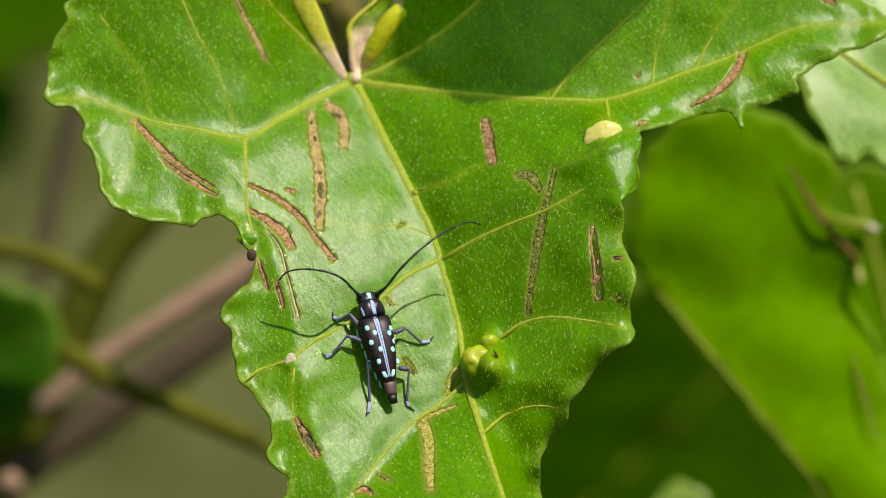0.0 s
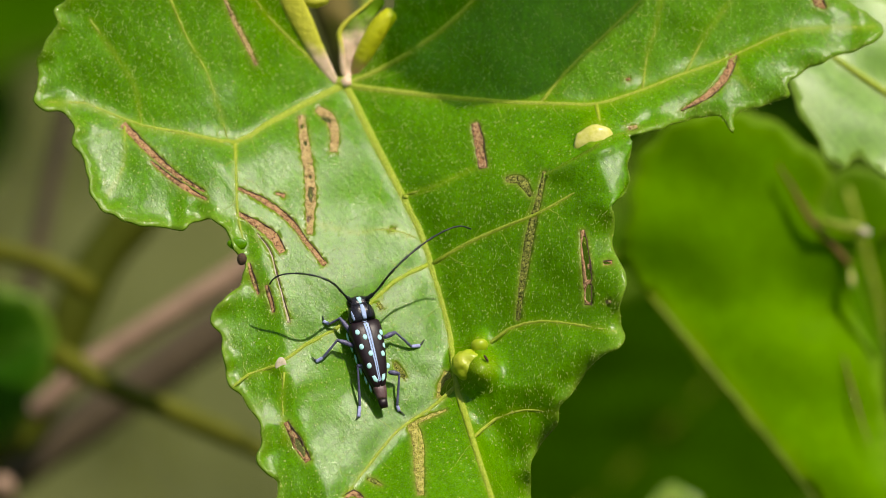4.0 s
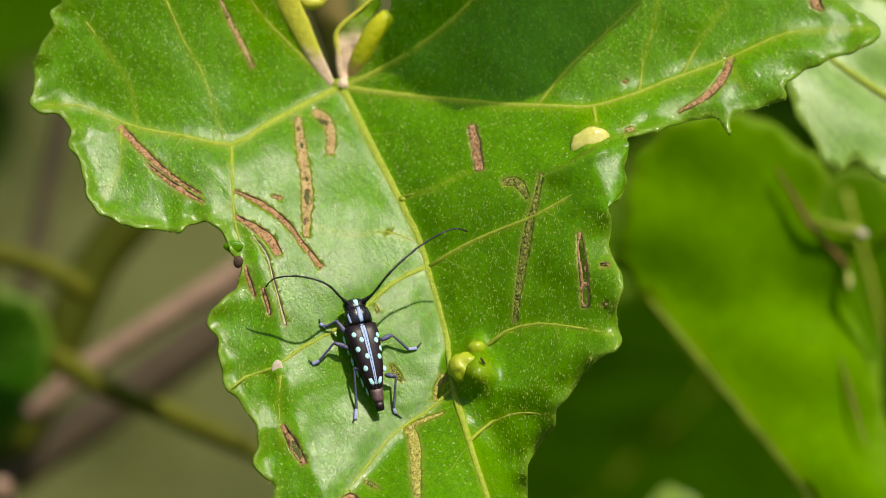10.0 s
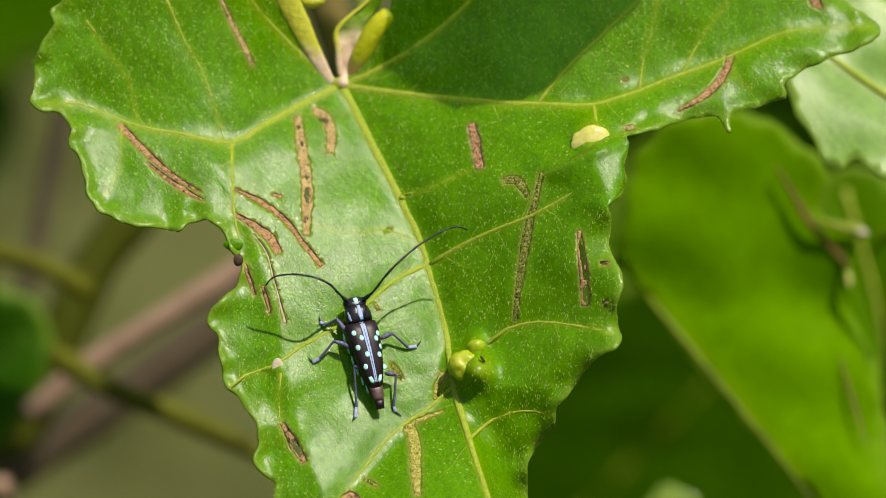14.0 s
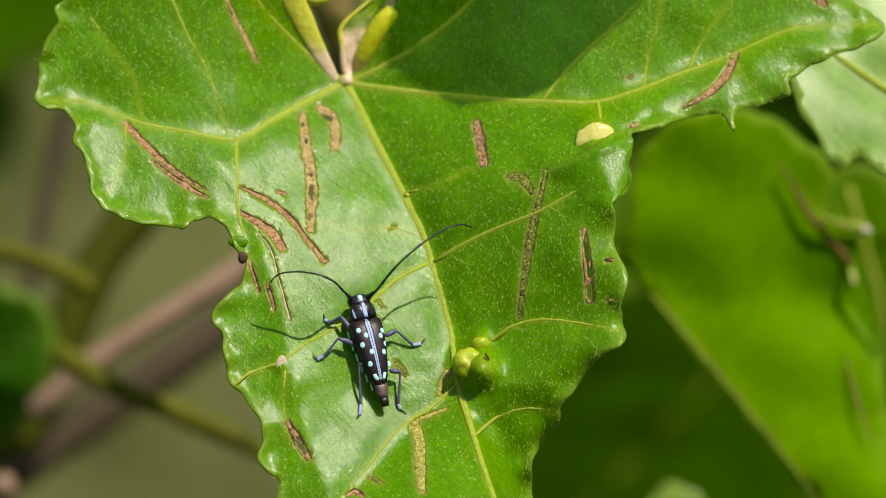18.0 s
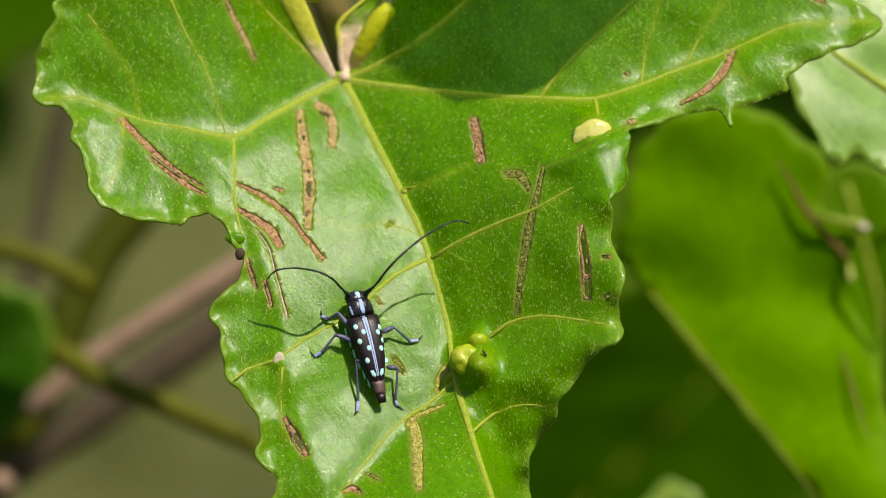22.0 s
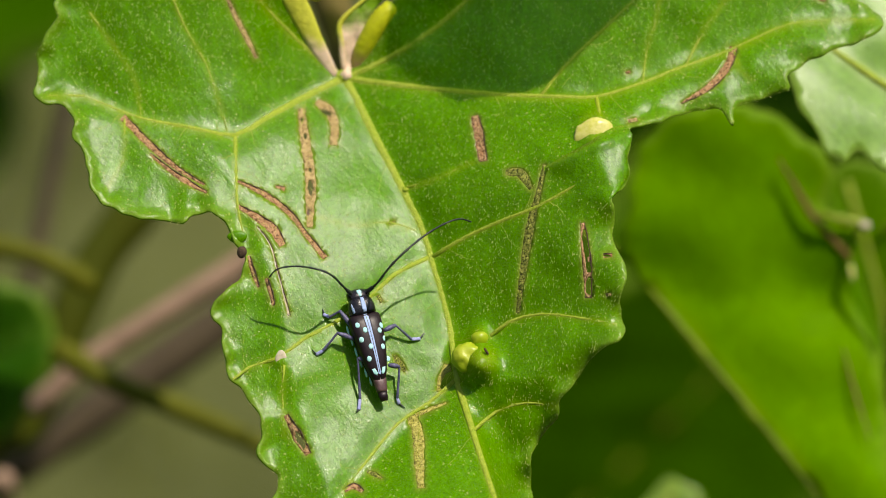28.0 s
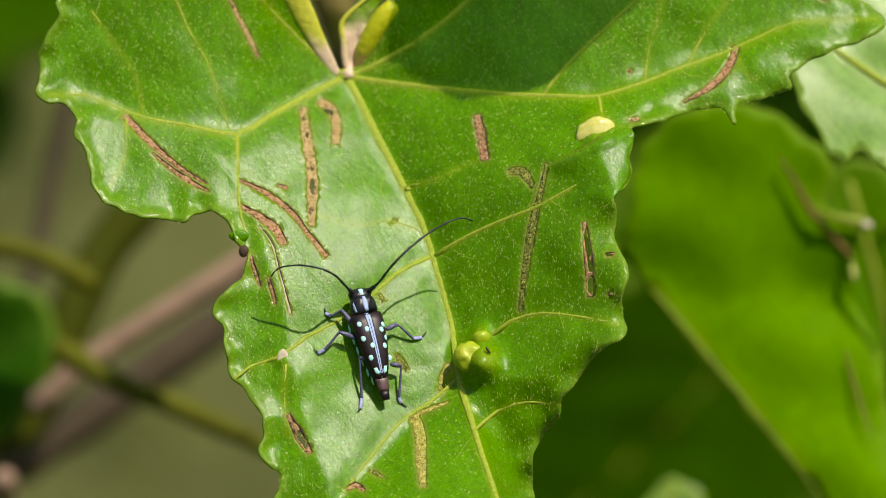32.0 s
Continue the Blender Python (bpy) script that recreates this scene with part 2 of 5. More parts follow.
SPOT = simple("scale_spot", (0.30, 0.68, 0.68), (0.48, 0.82, 0.82), 5000, 0.7, 0.00005, 9000)
BAND = simple("scale_band", (0.24, 0.36, 0.62), (0.42, 0.53, 0.80), 5000, 0.65, 0.00005, 9000)
LEG = simple("beetle_leg", (0.025, 0.024, 0.05), (0.13, 0.125, 0.25), 3000, 0.42, 0.00005, 6000)
TARSUS = simple("beetle_tarsus", (0.22, 0.24, 0.48), (0.42, 0.44, 0.72), 3000, 0.55, 0.00005, 6000)
ANTENNA = simple("beetle_antenna", (0.006, 0.007, 0.007), (0.014, 0.016, 0.016), 3000, 0.5, 0.00003, 6000)
EYE = simple("beetle_eye", (0.004, 0.004, 0.005), (0.008, 0.008, 0.01), 4000, 0.12, 0.00002, 8000)
HAIR = simple("leaf_hair", (0.40, 0.52, 0.06), (0.70, 0.72, 0.24), 900, 0.4, 0.00001)
ADDED_HEDGE = simple("added_hedge_green", (0.035, 0.10, 0.004), (0.09, 0.20, 0.012), 9, 0.9, 0.03, 25, spec=0.1)
GRASS = simple("dry_grass", (0.07, 0.09, 0.012), (0.15, 0.16, 0.035), 6, 0.8, 0.001, 40, spec=0.2)
GROUND = simple("grassy_ground", (0.054, 0.063, 0.010), (0.083, 0.092, 0.018), 4, 0.9, 0.02, 30)


# ---- building helpers ----
def bm_object(name, bm, material, smooth=True):
    me = bpy.data.meshes.new(name)
    bm.to_mesh(me)
    bm.free()
    me.materials.append(material)
    if smooth:
        me.polygons.foreach_set("use_smooth", [True] * len(me.polygons))
    return new(name, me)


def part(name, bm, material, parent, label="", smooth=True):
    ob = bm_object(name, bm, material, smooth)
    ob.parent = parent
    if label:
        tagged(ob, label)
    return ob


def empty(name, m, label, category, group="", kind=""):
    ob = new(name)
    ob.empty_display_size = 0.01
    ob.matrix_world = m
    return tagged(ob, label, category, group, kind)


def smooth_line(pts, step=1.0):
    """Catmull-Rom points along a rough line."""
    p = [np.array(q, float) for q in pts]
    p = [2 * p[0] - p[1]] + p + [2 * p[-1] - p[-2]]
    out = []
    for a, b, c, d in zip(p, p[1:], p[2:], p[3:]):
        n = max(1, int(np.linalg.norm(c - b) / step))
        for i in range(n):
            s = i / n
            out.append(0.5 * (2 * b + (c - a) * s + (2 * a - 5 * b + 4 * c - d) * s * s + (3 * b - a - 3 * c + d) * s ** 3))
    out.append(p[-2])
    return np.array(out)


def tube(points, radii, sides=10, flat=1.0, up=(0, 0, 1), bm=None):
    """A round rod along points (mm); radii one number or one for each end or point."""
    bm_fresh = bm is None
    bm = bm or bmesh.new()
    pts = [Vector(p) for p in points]
    n = len(pts)
    rad = np.interp(np.linspace(0, 1, n), np.linspace(0, 1, len(radii)), radii) if hasattr(radii, "__len__") else [radii] * n
    rings = []
    for i, p in enumerate(pts):
        d = (pts[min(i + 1, n - 1)] - pts[max(i - 1, 0)]).normalized()
        s = d.cross(Vector(up))
        s = s.normalized() if s.length > 1e-4 else Vector((1, 0, 0))
        t = s.cross(d).normalized()
        r = float(rad[i])
        rings.append([bm.verts.new((p + s * r * math.cos(a) + t * r * flat * math.sin(a)) * MM)
                      for a in (2 * math.pi * k / sides for k in range(sides))])
    for a, b in zip(rings, rings[1:]):
        for k in range(sides):
            bm.faces.new((a[k], a[(k + 1) % sides], b[(k + 1) % sides], b[k]))
    for ring, p, sgn in ((rings[0], pts[0], -1), (rings[-1], pts[-1], 1)):
        d = (pts[1] - pts[0] if sgn < 0 else pts[-1] - pts[-2]).normalized() * sgn
        r = float(rad[0] if sgn < 0 else rad[-1])
        tip = bm.verts.new((p + d * r * 0.6) * MM)
        for k in range(sides):
            q = (ring[(k + 1) % sides], ring[k], tip) if sgn < 0 else (ring[k], ring[(k + 1) % sides], tip)
            bm.faces.new(q)
    if bm_fresh:
        bmesh.ops.recalc_face_normals(bm, faces=bm.faces)
    return bm


def ball(centre, size, seg=16, rings=10, turn=None):
    bm = bmesh.new()
    m = Matrix.Translation(Vector(centre) * MM) @ (turn or Matrix()) @ Matrix.Diagonal((*(Vector(size) * MM), 1))
    bmesh.ops.create_uvsphere(bm, u_segments=seg, v_segments=rings, radius=1, matrix=m)
    return bm


def waves(seed, length, count=14):
    r = np.random.RandomState(seed)
    a = r.uniform(0, 2 * np.pi, count)
    k = 2 * np.pi / (length * r.uniform(0.7, 1.6, count))
    ph = r.uniform(0, 2 * np.pi, count)
    return np.cos(a) * k, np.sin(a) * k, ph


def ripple(w, u, v):
    kx, ky, ph = w
    return np.sin(np.multiply.outer(u, kx) + np.multiply.outer(v, ky) + ph).sum(-1) / math.sqrt(len(kx))


def far(u, v, line):
    """The least distance from points to a line of points."""
    u, v = np.asarray(u, float), np.asarray(v, float)
    if u.size < 400:
        q = np.asarray(line, float)
        a, d = q[:-1], np.diff(q, axis=0)
        x, y = u.reshape(-1, 1) - a[:, 0], v.reshape(-1, 1) - a[:, 1]
        s = np.clip((x * d[:, 0] + y * d[:, 1]) / np.maximum((d * d).sum(1), 1e-9), 0, 1)
        return np.hypot(x - s * d[:, 0], y - s * d[:, 1]).min(1).reshape(u.shape)
    best = np.full(u.shape, 1e9)
    for (x0, y0), (x1, y1) in zip(line[:-1], line[1:]):
        dx, dy = x1 - x0, y1 - y0
        s = np.clip(((u - x0) * dx + (v - y0) * dy) / max(dx * dx + dy * dy, 1e-9), 0, 1)
        best = np.minimum(best, np.hypot(u - x0 - s * dx, v - y0 - s * dy))
    return best


def inside(u, v, poly):
    odd = np.zeros(u.shape, bool)
    for (x0, y0), (x1, y1) in zip(poly, np.roll(poly, -1, 0)):
        if y0 != y1:
            odd ^= ((y0 > v) != (y1 > v)) & (u < (x1 - x0) * (v - y0) / (y1 - y0) + x0)
    return odd


def triangulate(loops, u0, u1, v0, v1, step, seed=1):
    """Points and triangles that fill the box and keep the loops as edges."""
    from mathutils.geometry import delaunay_2d_cdt
    pts, edges = [], []
    for lp in loops:
        n0 = len(pts)
        pts += [Vector(p) for p in lp]
        edges += [(n0 + i, n0 + (i + 1) % len(lp)) for i in range(len(lp))]
    r = np.random.RandomState(seed)
    gu, gv = np.meshgrid(np.arange(u0, u1, step), np.arange(v0, v1, step * 0.87))
    gu[1::2] += step / 2
    gu, gv = (gu + r.uniform(-0.12, 0.12, gu.shape) * step).ravel(), (gv + r.uniform(-0.12, 0.12, gv.shape) * step).ravel()
    keep = inside(gu, gv, loops[0]) & (far(gu, gv, np.vstack([loops[0], loops[0][:1]])) > step * 0.45)
    pts += [Vector(p) for p in zip(gu[keep], gv[keep])]
    co, _, tri, _, _, _ = delaunay_2d_cdt(pts, edges, [], 0, 1e-5)
    co = np.array([(c.x, c.y) for c in co])
    tri = np.array([t for t in tri if len(t) == 3])
    mid = co[tri].mean(1)
    keep = inside(mid[:, 0], mid[:, 1], loops[0])
    return co, tri[keep], mid[keep]


def sheet(name, co, tri, material, parent, attributes=(), thick=0.0, label=""):
    used, back = np.unique(tri, return_inverse=True)
    tri = back.reshape(tri.shape)
    p = co[used]
    a, b, c = p[tri[:, 0]], p[tri[:, 1]], p[tri[:, 2]]
    flip = np.cross(b - a, c - a)[:, 2] < 0
    tri[flip] = tri[flip][:, ::-1]
    me = bpy.data.meshes.new(name)
    me.from_pydata((p * MM).tolist(), [], tri.tolist())
    me.polygons.foreach_set("use_smooth", [True] * len(me.polygons))
    me.materials.append(material)
    for key, values in attributes:
        me.attributes.new(key, "FLOAT", "POINT").data.foreach_set("value", values[used].astype(np.float32))
    ob = new(name, me)
    if thick:
        s = ob.modifiers.new("thickness", "SOLIDIFY")
        s.thickness, s.offset = thick * MM, -1
    ob.parent = parent
    if label:
        tagged(ob, label)
    return ob


def blob(centre, ru, rv, turn=0.0, n=14, seed=0, rough=0.18):
    r = np.random.RandomState(seed)
    a = np.linspace(0, 2 * np.pi, n, endpoint=False)
    k = 1 + r.uniform(-rough, rough, n)
    x, y = ru * np.cos(a) * k, rv * np.sin(a) * k
    c, s = math.cos(turn), math.sin(turn)
    return np.c_[centre[0] + c * x - s * y, centre[1] + s * x + c * y]


def strip(line, widths, seed=0, rough=0.13, step=0.42):
    """The outline of a ragged band along a line."""
    r = np.random.RandomState(seed)
    p = smooth_line(line, step)
    d = np.gradient(p, axis=0)
    d /= np.linalg.norm(d, axis=1)[:, None] + 1e-9
    nrm = np.c_[-d[:, 1], d[:, 0]]
    w = np.interp(np.linspace(0, 1, len(p)), np.linspace(0, 1, len(widths)), widths) * 0.42
    a = p + nrm * (w * (1 + r.uniform(-rough, rough, len(p))))[:, None]
    b = p - nrm * (w * (1 + r.uniform(-rough, rough, len(p))))[:, None]
    return np.vstack([a, b[::-1]])


# ---- the large leaf: its margin and veins ----
SHOULDER = [(-43.31, 36.95), (-45.90, 33.54), (-45.36, 30.67), (-46.86, 28.48), (-46.31, 26.98), (-47.54, 25.61), (-49.11, 22.61), (-48.77, 20.42), (-49.39, 17.83), (-47.81, 16.53), (-45.63, 16.33), (-44.47, 14.00), (-44.67, 12.50), (-43.31, 10.59), (-42.83, 7.31), (-41.67, 5.12), (-39.75, 3.76), (-37.16, 2.80), (-34.29, 2.46), (-31.56, 2.12), (-30.19, 3.07), (-28.55, 3.42), (-26.64, 2.66), (-25.68, 1.16)]
LEFT_SIDE = [(-25.14, -0.34), (-23.77, -1.84), (-24.32, -4.03), (-25.41, -5.53), (-27.19, -7.04), (-28.01, -8.67), (-26.91, -10.31), (-26.64, -12.36), (-26.09, -14.69), (-25.89, -16.73), (-24.18, -18.10), (-23.09, -19.88), (-21.99, -21.58), (-22.06, -24.39), (-22.34, -26.16), (-20.77, -27.66), (-19.81, -28.76), (-20.22, -30.81), (-20.90, -35.45), (-18.03, -41.60)]
TIP = [(-9.84, -46.38), (-1.64, -47.75), (5.87, -44.33), (9.63, -38.18), (10.93, -31.69), (10.66, -28.76), (10.79, -25.89), (11.75, -24.25), (13.66, -21.58), (14.48, -19.19), (16.67, -16.46), (17.49, -14.69), (19.26, -13.32), (21.31, -12.23), (21.99, -11.13)]
RIGHT_SIDE = [(21.72, -9.49), (21.17, -7.04), (22.13, -5.12), (22.27, -3.62), (21.17, -1.71), (20.56, 0.75), (20.83, 3.35), (20.15, 4.58), (21.58, 6.22), (22.54, 7.58), (22.34, 10.31), (22.95, 12.09), (22.54, 13.32), (25.00, 14.00), (28.14, 14.96), (31.15, 15.78), (33.54, 15.57), (35.11, 13.93), (35.38, 16.12), (38.66, 17.08), (41.67, 18.10), (42.01, 20.15), (44.95, 21.86)]
FAR_LOBE = [(48.91, 23.57), (52.73, 25.07), (53.42, 26.02), (51.91, 27.80), (49.45, 29.58), (45.49, 31.63), (38.66, 34.22), (21.58, 37.64), (4.51, 40.37), (-2.32, 37.64), (-4.64, 32.86), (-6.15, 28.76), (-7.92, 24.66), (-9.70, 21.52), (-11.75, 20.42), (-13.25, 20.97), (-14.48, 24.11), (-16.12, 27.25), (-18.44, 30.12), (-20.90, 34.22), (-26.23, 37.64), (-35.79, 38.66)]
MARGIN = np.array(SHOULDER + LEFT_SIDE + TIP + RIGHT_SIDE + FAR_LOBE)
MARGIN = smooth_line(np.vstack([MARGIN, MARGIN[:1]]), 0.45)[:-1]
_w = waves(5, 2.6)
_d = np.gradient(MARGIN, axis=0)
_d /= np.linalg.norm(_d, axis=1)[:, None]
MARGIN = MARGIN + np.c_[_d[:, 1], -_d[:, 0]] * (0.16 * ripple(_w, MARGIN[:, 0], MARGIN[:, 1]))[:, None]

JOINT = (-11.89, 19.47)
MIDRIB = [JOINT, (-10.66, 17.14), (-9.02, 13.87), (-5.74, 7.58), (-2.66, 1.43), (-1.23, -3.21), (0.41, -8.81), (1.30, -13.59), (1.91, -17.69), (2.87, -20.83), (4.23, -25.34), (6.01, -30.67), (7.92, -36.82)]
LEFT_VEIN = [JOINT, (-16.67, 17.14), (-21.45, 14.55), (-25.14, 12.50), (-31.01, 13.52), (-36.48, 14.55), (-40.57, 16.12), (-43.31, 17.28), (-47.68, 17.35)]
RIGHT_VEIN = [JOINT, (-5.74, 18.65), (1.09, 17.90), (7.92, 17.35), (14.75, 17.14), (18.58, 17.14), (23.63, 18.65), (28.42, 20.56), (33.88, 22.47), (37.98, 24.32), (42.08, 26.02), (47.54, 26.43), (52.19, 26.57)]
UPPER_LEFT = [JOINT, (-15.30, 22.06), (-18.72, 25.20), (-21.99, 28.76), (-24.86, 32.86)]
UPPER_RIGHT = [JOINT, (-9.02, 20.70), (-4.23, 23.29), (0.55, 26.71), (3.96, 30.12), (6.56, 33.54)]
FINE_SIDE = [
    ([(-25.14, 12.50), (-25.07, 8.40), (-24.86, 3.89), (-24.04, 0.07)], 0.42),
    ([(-1.23, -2.12), (2.46, 0.07), (6.56, 1.98), (11.34, 3.89), (15.57, 6.22), (20.36, 8.81)], 0.46),
    ([(5.74, -11.68), (7.92, -10.04), (12.02, -9.08), (17.49, -9.70), (20.77, -10.31)], 0.40),
    ([(3.69, -23.16), (6.56, -20.77), (9.97, -19.74), (13.73, -20.15)], 0.36),
    ([(-1.84, -2.25), (-5.74, -4.17), (-9.02, -7.10), (-13.25, -10.18), (-16.67, -11.95), (-19.81, -14.28), (-23.50, -15.51), (-25.41, -17.01)], 0.50),
    ([(1.50, -17.01), (-1.64, -19.74), (-5.46, -22.34), (-9.02, -26.57), (-12.16, -30.67)], 0.40),
]
FINE_UPPER = [
    ([(18.58, 17.14), (19.13, 14.28)], 0.42),
    ([(11.89, 17.42), (14.89, 21.11), (18.99, 25.07), (23.77, 29.58), (25.68, 31.49)], 0.36),
    ([(24.11, 18.78), (24.73, 23.29), (25.82, 26.71), (26.37, 30.12)], 0.26),
    ([(29.23, 20.83), (31.97, 25.89), (34.70, 29.58)], 0.28),
    ([(-33.06, 30.12), (-31.01, 25.34), (-28.62, 21.11), (-27.19, 17.01), (-26.09, 13.05)], 0.30),
    ([(-42.62, 27.39), (-39.55, 22.95), (-37.43, 19.88), (-36.48, 14.69)], 0.24),
]
FINE_THIN = [
    ([(-3.35, 1.02), (-6.42, 2.05), (-11.20, 1.71), (-15.30, 2.80)], 0.24),
    ([(-19.19, -15.23), (-19.40, -19.06), (-19.13, -23.84)], 0.26),
    ([(-38.52, 14.55), (-38.66, 9.63), (-40.57, 6.22)], 0.24),
    ([(-5.19, 6.08), (-0.96, 7.31), (3.55, 9.36)], 0.22),
    ([(35.25, 22.75), (35.79, 20.56), (37.30, 19.19)], 0.22),
]
FINE = FINE_SIDE + FINE_UPPER + FINE_THIN
MAIN = [smooth_line(l, 1.5) for l in (MIDRIB, LEFT_VEIN, RIGHT_VEIN, UPPER_LEFT, UPPER_RIGHT)]
SIDE = [smooth_line(l, 1.5) for l, _ in FINE]
_mid, _lv, _rv = MAIN[0], MAIN[1][::-1], MAIN[2]
_across = np.vstack([_lv, _rv[1:]])
W_EDGE = waves(15, 6.0)
W_BIG, W_MED, W_SMALL, W_RIM = waves(11, 22), waves(12, 8), waves(13, 2.4), waves(14, 3.8)
CREASE = ((12.36, 8.81), (22.68, 13.73))


GALLS = [(*(3.42, -14.41), 2.3, 2.3), (*(4.9, -14.7), 2.1, 1.35), (*(4.44, -11.68), 1.2, 1.2), (*(18.44, 13.73), 2.2, 1.0), (*(-19.60, -14.55), 1.0, 0.5), (*(13.73, 10.45), 2.6, 0.7),
         (*(-18.72, -17.01), 2.0, 0.4), (*(6.01, -17.69), 4.6, 1.7), (*(8.95, -24.52), 4.0, 0.9),
         (*(12.36, -13.59), 4.0, 0.8), (*(-15.30, -28.62), 3.5, 0.5), (*(15.44, -0.61), 3.0, 0.5)]


NOTCH = (-14.62, 26.02)


def relief(u, v):
    """Height of the leaf's face in mm."""
    u, v = np.atleast_1d(np.asarray(u, float)), np.atleast_1d(np.asarray(v, float))
    um = np.interp(-v, -_mid[:, 1], _mid[:, 0])
    q = (u - um) * 0.9
    hv = v - np.interp(u, _across[:, 0], _across[:, 1])
    low = 1 / (1 + np.exp(np.clip(hv / 1.2, -30, 30)))
    soft = np.sqrt(q * q + 1.0) - 1
    left = np.where(q < 0, 0.28 * np.minimum(soft, 17) - 0.10 * np.maximum(soft - 17, 0) + 0.012 * np.maximum(soft - 20, 0) ** 2, 0)
    right = np.where(q >= 0, 0.55 * np.minimum(soft, 22) + 0.05 * np.maximum(soft - 22, 0), 0)
    right = right * (0.35 + 0.65 / (1 + np.exp(np.clip((v - 10) / 3, -30, 30))))
    w = -0.27 * v + (left + right) * low
    up = np.sqrt(np.maximum(hv, 0) ** 2 + 1.0) - 1
    w = w + (1 - low) * (0.30 * up + 0.18 * np.minimum(16, np.abs(q)) * np.exp(-np.maximum(hv, 0) / 25))
    dm = np.minimum.reduce([far(u, v, l) for l in MAIN])
    ds = np.minimum.reduce([far(u, v, l) for l in SIDE])
    w = w + 0.30 * (1 - np.exp(-(dm / 2.4) ** 2)) + 0.17 * (1 - np.exp(-(np.minimum(ds, dm) / 1.8) ** 2))
    w = w + 0.25 * ripple(W_BIG, u, v) + 0.095 * ripple(W_MED, u, v) + 0.018 * ripple(W_SMALL, u, v)
    e = far(u, v, np.vstack([MARGIN, MARGIN[:1]]))
    lip = np.where(u < um, 0.9, -0.9)
    calm = np.clip((np.hypot(u - NOTCH[0], v - NOTCH[1]) - 8) / 5, 0, 1)
    lip = lip * calm
    w = w + lip * np.exp(-e / np.where(u < um, 1.1, 1.7)) + 0.40 * calm * (ripple(W_RIM, u, v) * (0.75 + 0.4 * ripple(W_BIG, u * 2, v * 2)) + 0.2 * ripple(W_SMALL, u, v)) * np.exp(-e / 1.6)
    w = w + 0.25 * calm * ripple(W_EDGE, u, v) * np.exp(-e / 2.2) * np.clip((np.abs(v - 11) - 3) / 3, 0, 1)
    w = w + 0.9 * np.sin(2 * np.pi * (0.4 * u + v - 6.2) / 9 + np.pi) * np.exp(-e / 2.2) * np.clip((u - um - 5) / 3, 0, 1) * np.clip((8 - v) / 3, 0, 1)
    (x0, y0), (x1, y1) = CREASE
    n = math.hypot(x1 - x0, y1 - y0)
    along = ((u - x0) * (x1 - x0) + (v - y0) * (y1 - y0)) / n / n
    below = -((v - y0) * (x1 - x0) - (u - x0) * (y1 - y0)) / n
    ends = np.clip(along * 1.6, 0, 1) * np.clip((1.5 - along) * 3, 0, 1)
    w = w + 1.5 * ends / (1 + np.exp(np.clip(-below / 0.12, -30, 30))) * np.exp(-np.maximum(below, 0) / 5)
    w = w - 0.36 * np.maximum(0, -17 - v) * np.clip(q / 3, 0, 1)
    ls = SIDE[5]
    n = (ls[-1] - ls[0]) / np.hypot(*(ls[-1] - ls[0]))
    under = np.clip((u - ls[0][0]) * -n[1] + (v - ls[0][1]) * n[0], 0, 14) * np.where(q < 0, 1.0, np.exp(-np.abs(q) / 2))
    w = w + 0.70 * (np.sqrt(under ** 2 + 0.3) - 0.55)
    w = w - 4.0 * np.exp(-((u + 11.9) ** 2 + (v - 22.5) ** 2) / 196.0)
    for gu, gv, gr, gh in GALLS:
        d2 = ((u - gu) ** 2 + (v - gv) ** 2) / gr ** 2
        w = w + gh * np.exp(-d2 ** 1.5)
    return w


def surf(u, v, lift=0.0):
    w = float(relief(u, v)[0]) + lift
    k = 1 - w / DIST
    return Vector((u * k, v * k, w))


HOLES = [
    blob((-16.67, 12.50), 0.22, 0.40, 0.2, 10, 1), blob((-16.05, 8.40), 0.20, 0.30, 0, 10, 3),
    blob((-16.05, 6.22), 0.30, 0.95, 0.05, 12, 4), blob((-16.26, 3.28), 0.22, 0.42, 0, 10, 5),
    blob((-14.14, 15.37), 0.70, 0.30, -0.5, 10, 6), blob((-17.08, 14.48), 0.22, 0.28, 0, 8, 8),
    blob((17.22, -0.55), 0.40, 2.1, 0.10, 16, 9), blob((17.62, -3.35), 0.38, 0.75, 0.05, 12, 14), blob((17.62, -5.75), 0.46, 1.15, 0, 12, 10),
    blob((0.48, -17.01), 0.55, 1.15, -0.5, 12, 11), blob((-17.28, -24.32), 0.38, 1.3, 0.5, 12, 12), blob((19.88, -1.98), 0.45, 0.16, 0, 8, 13),
]
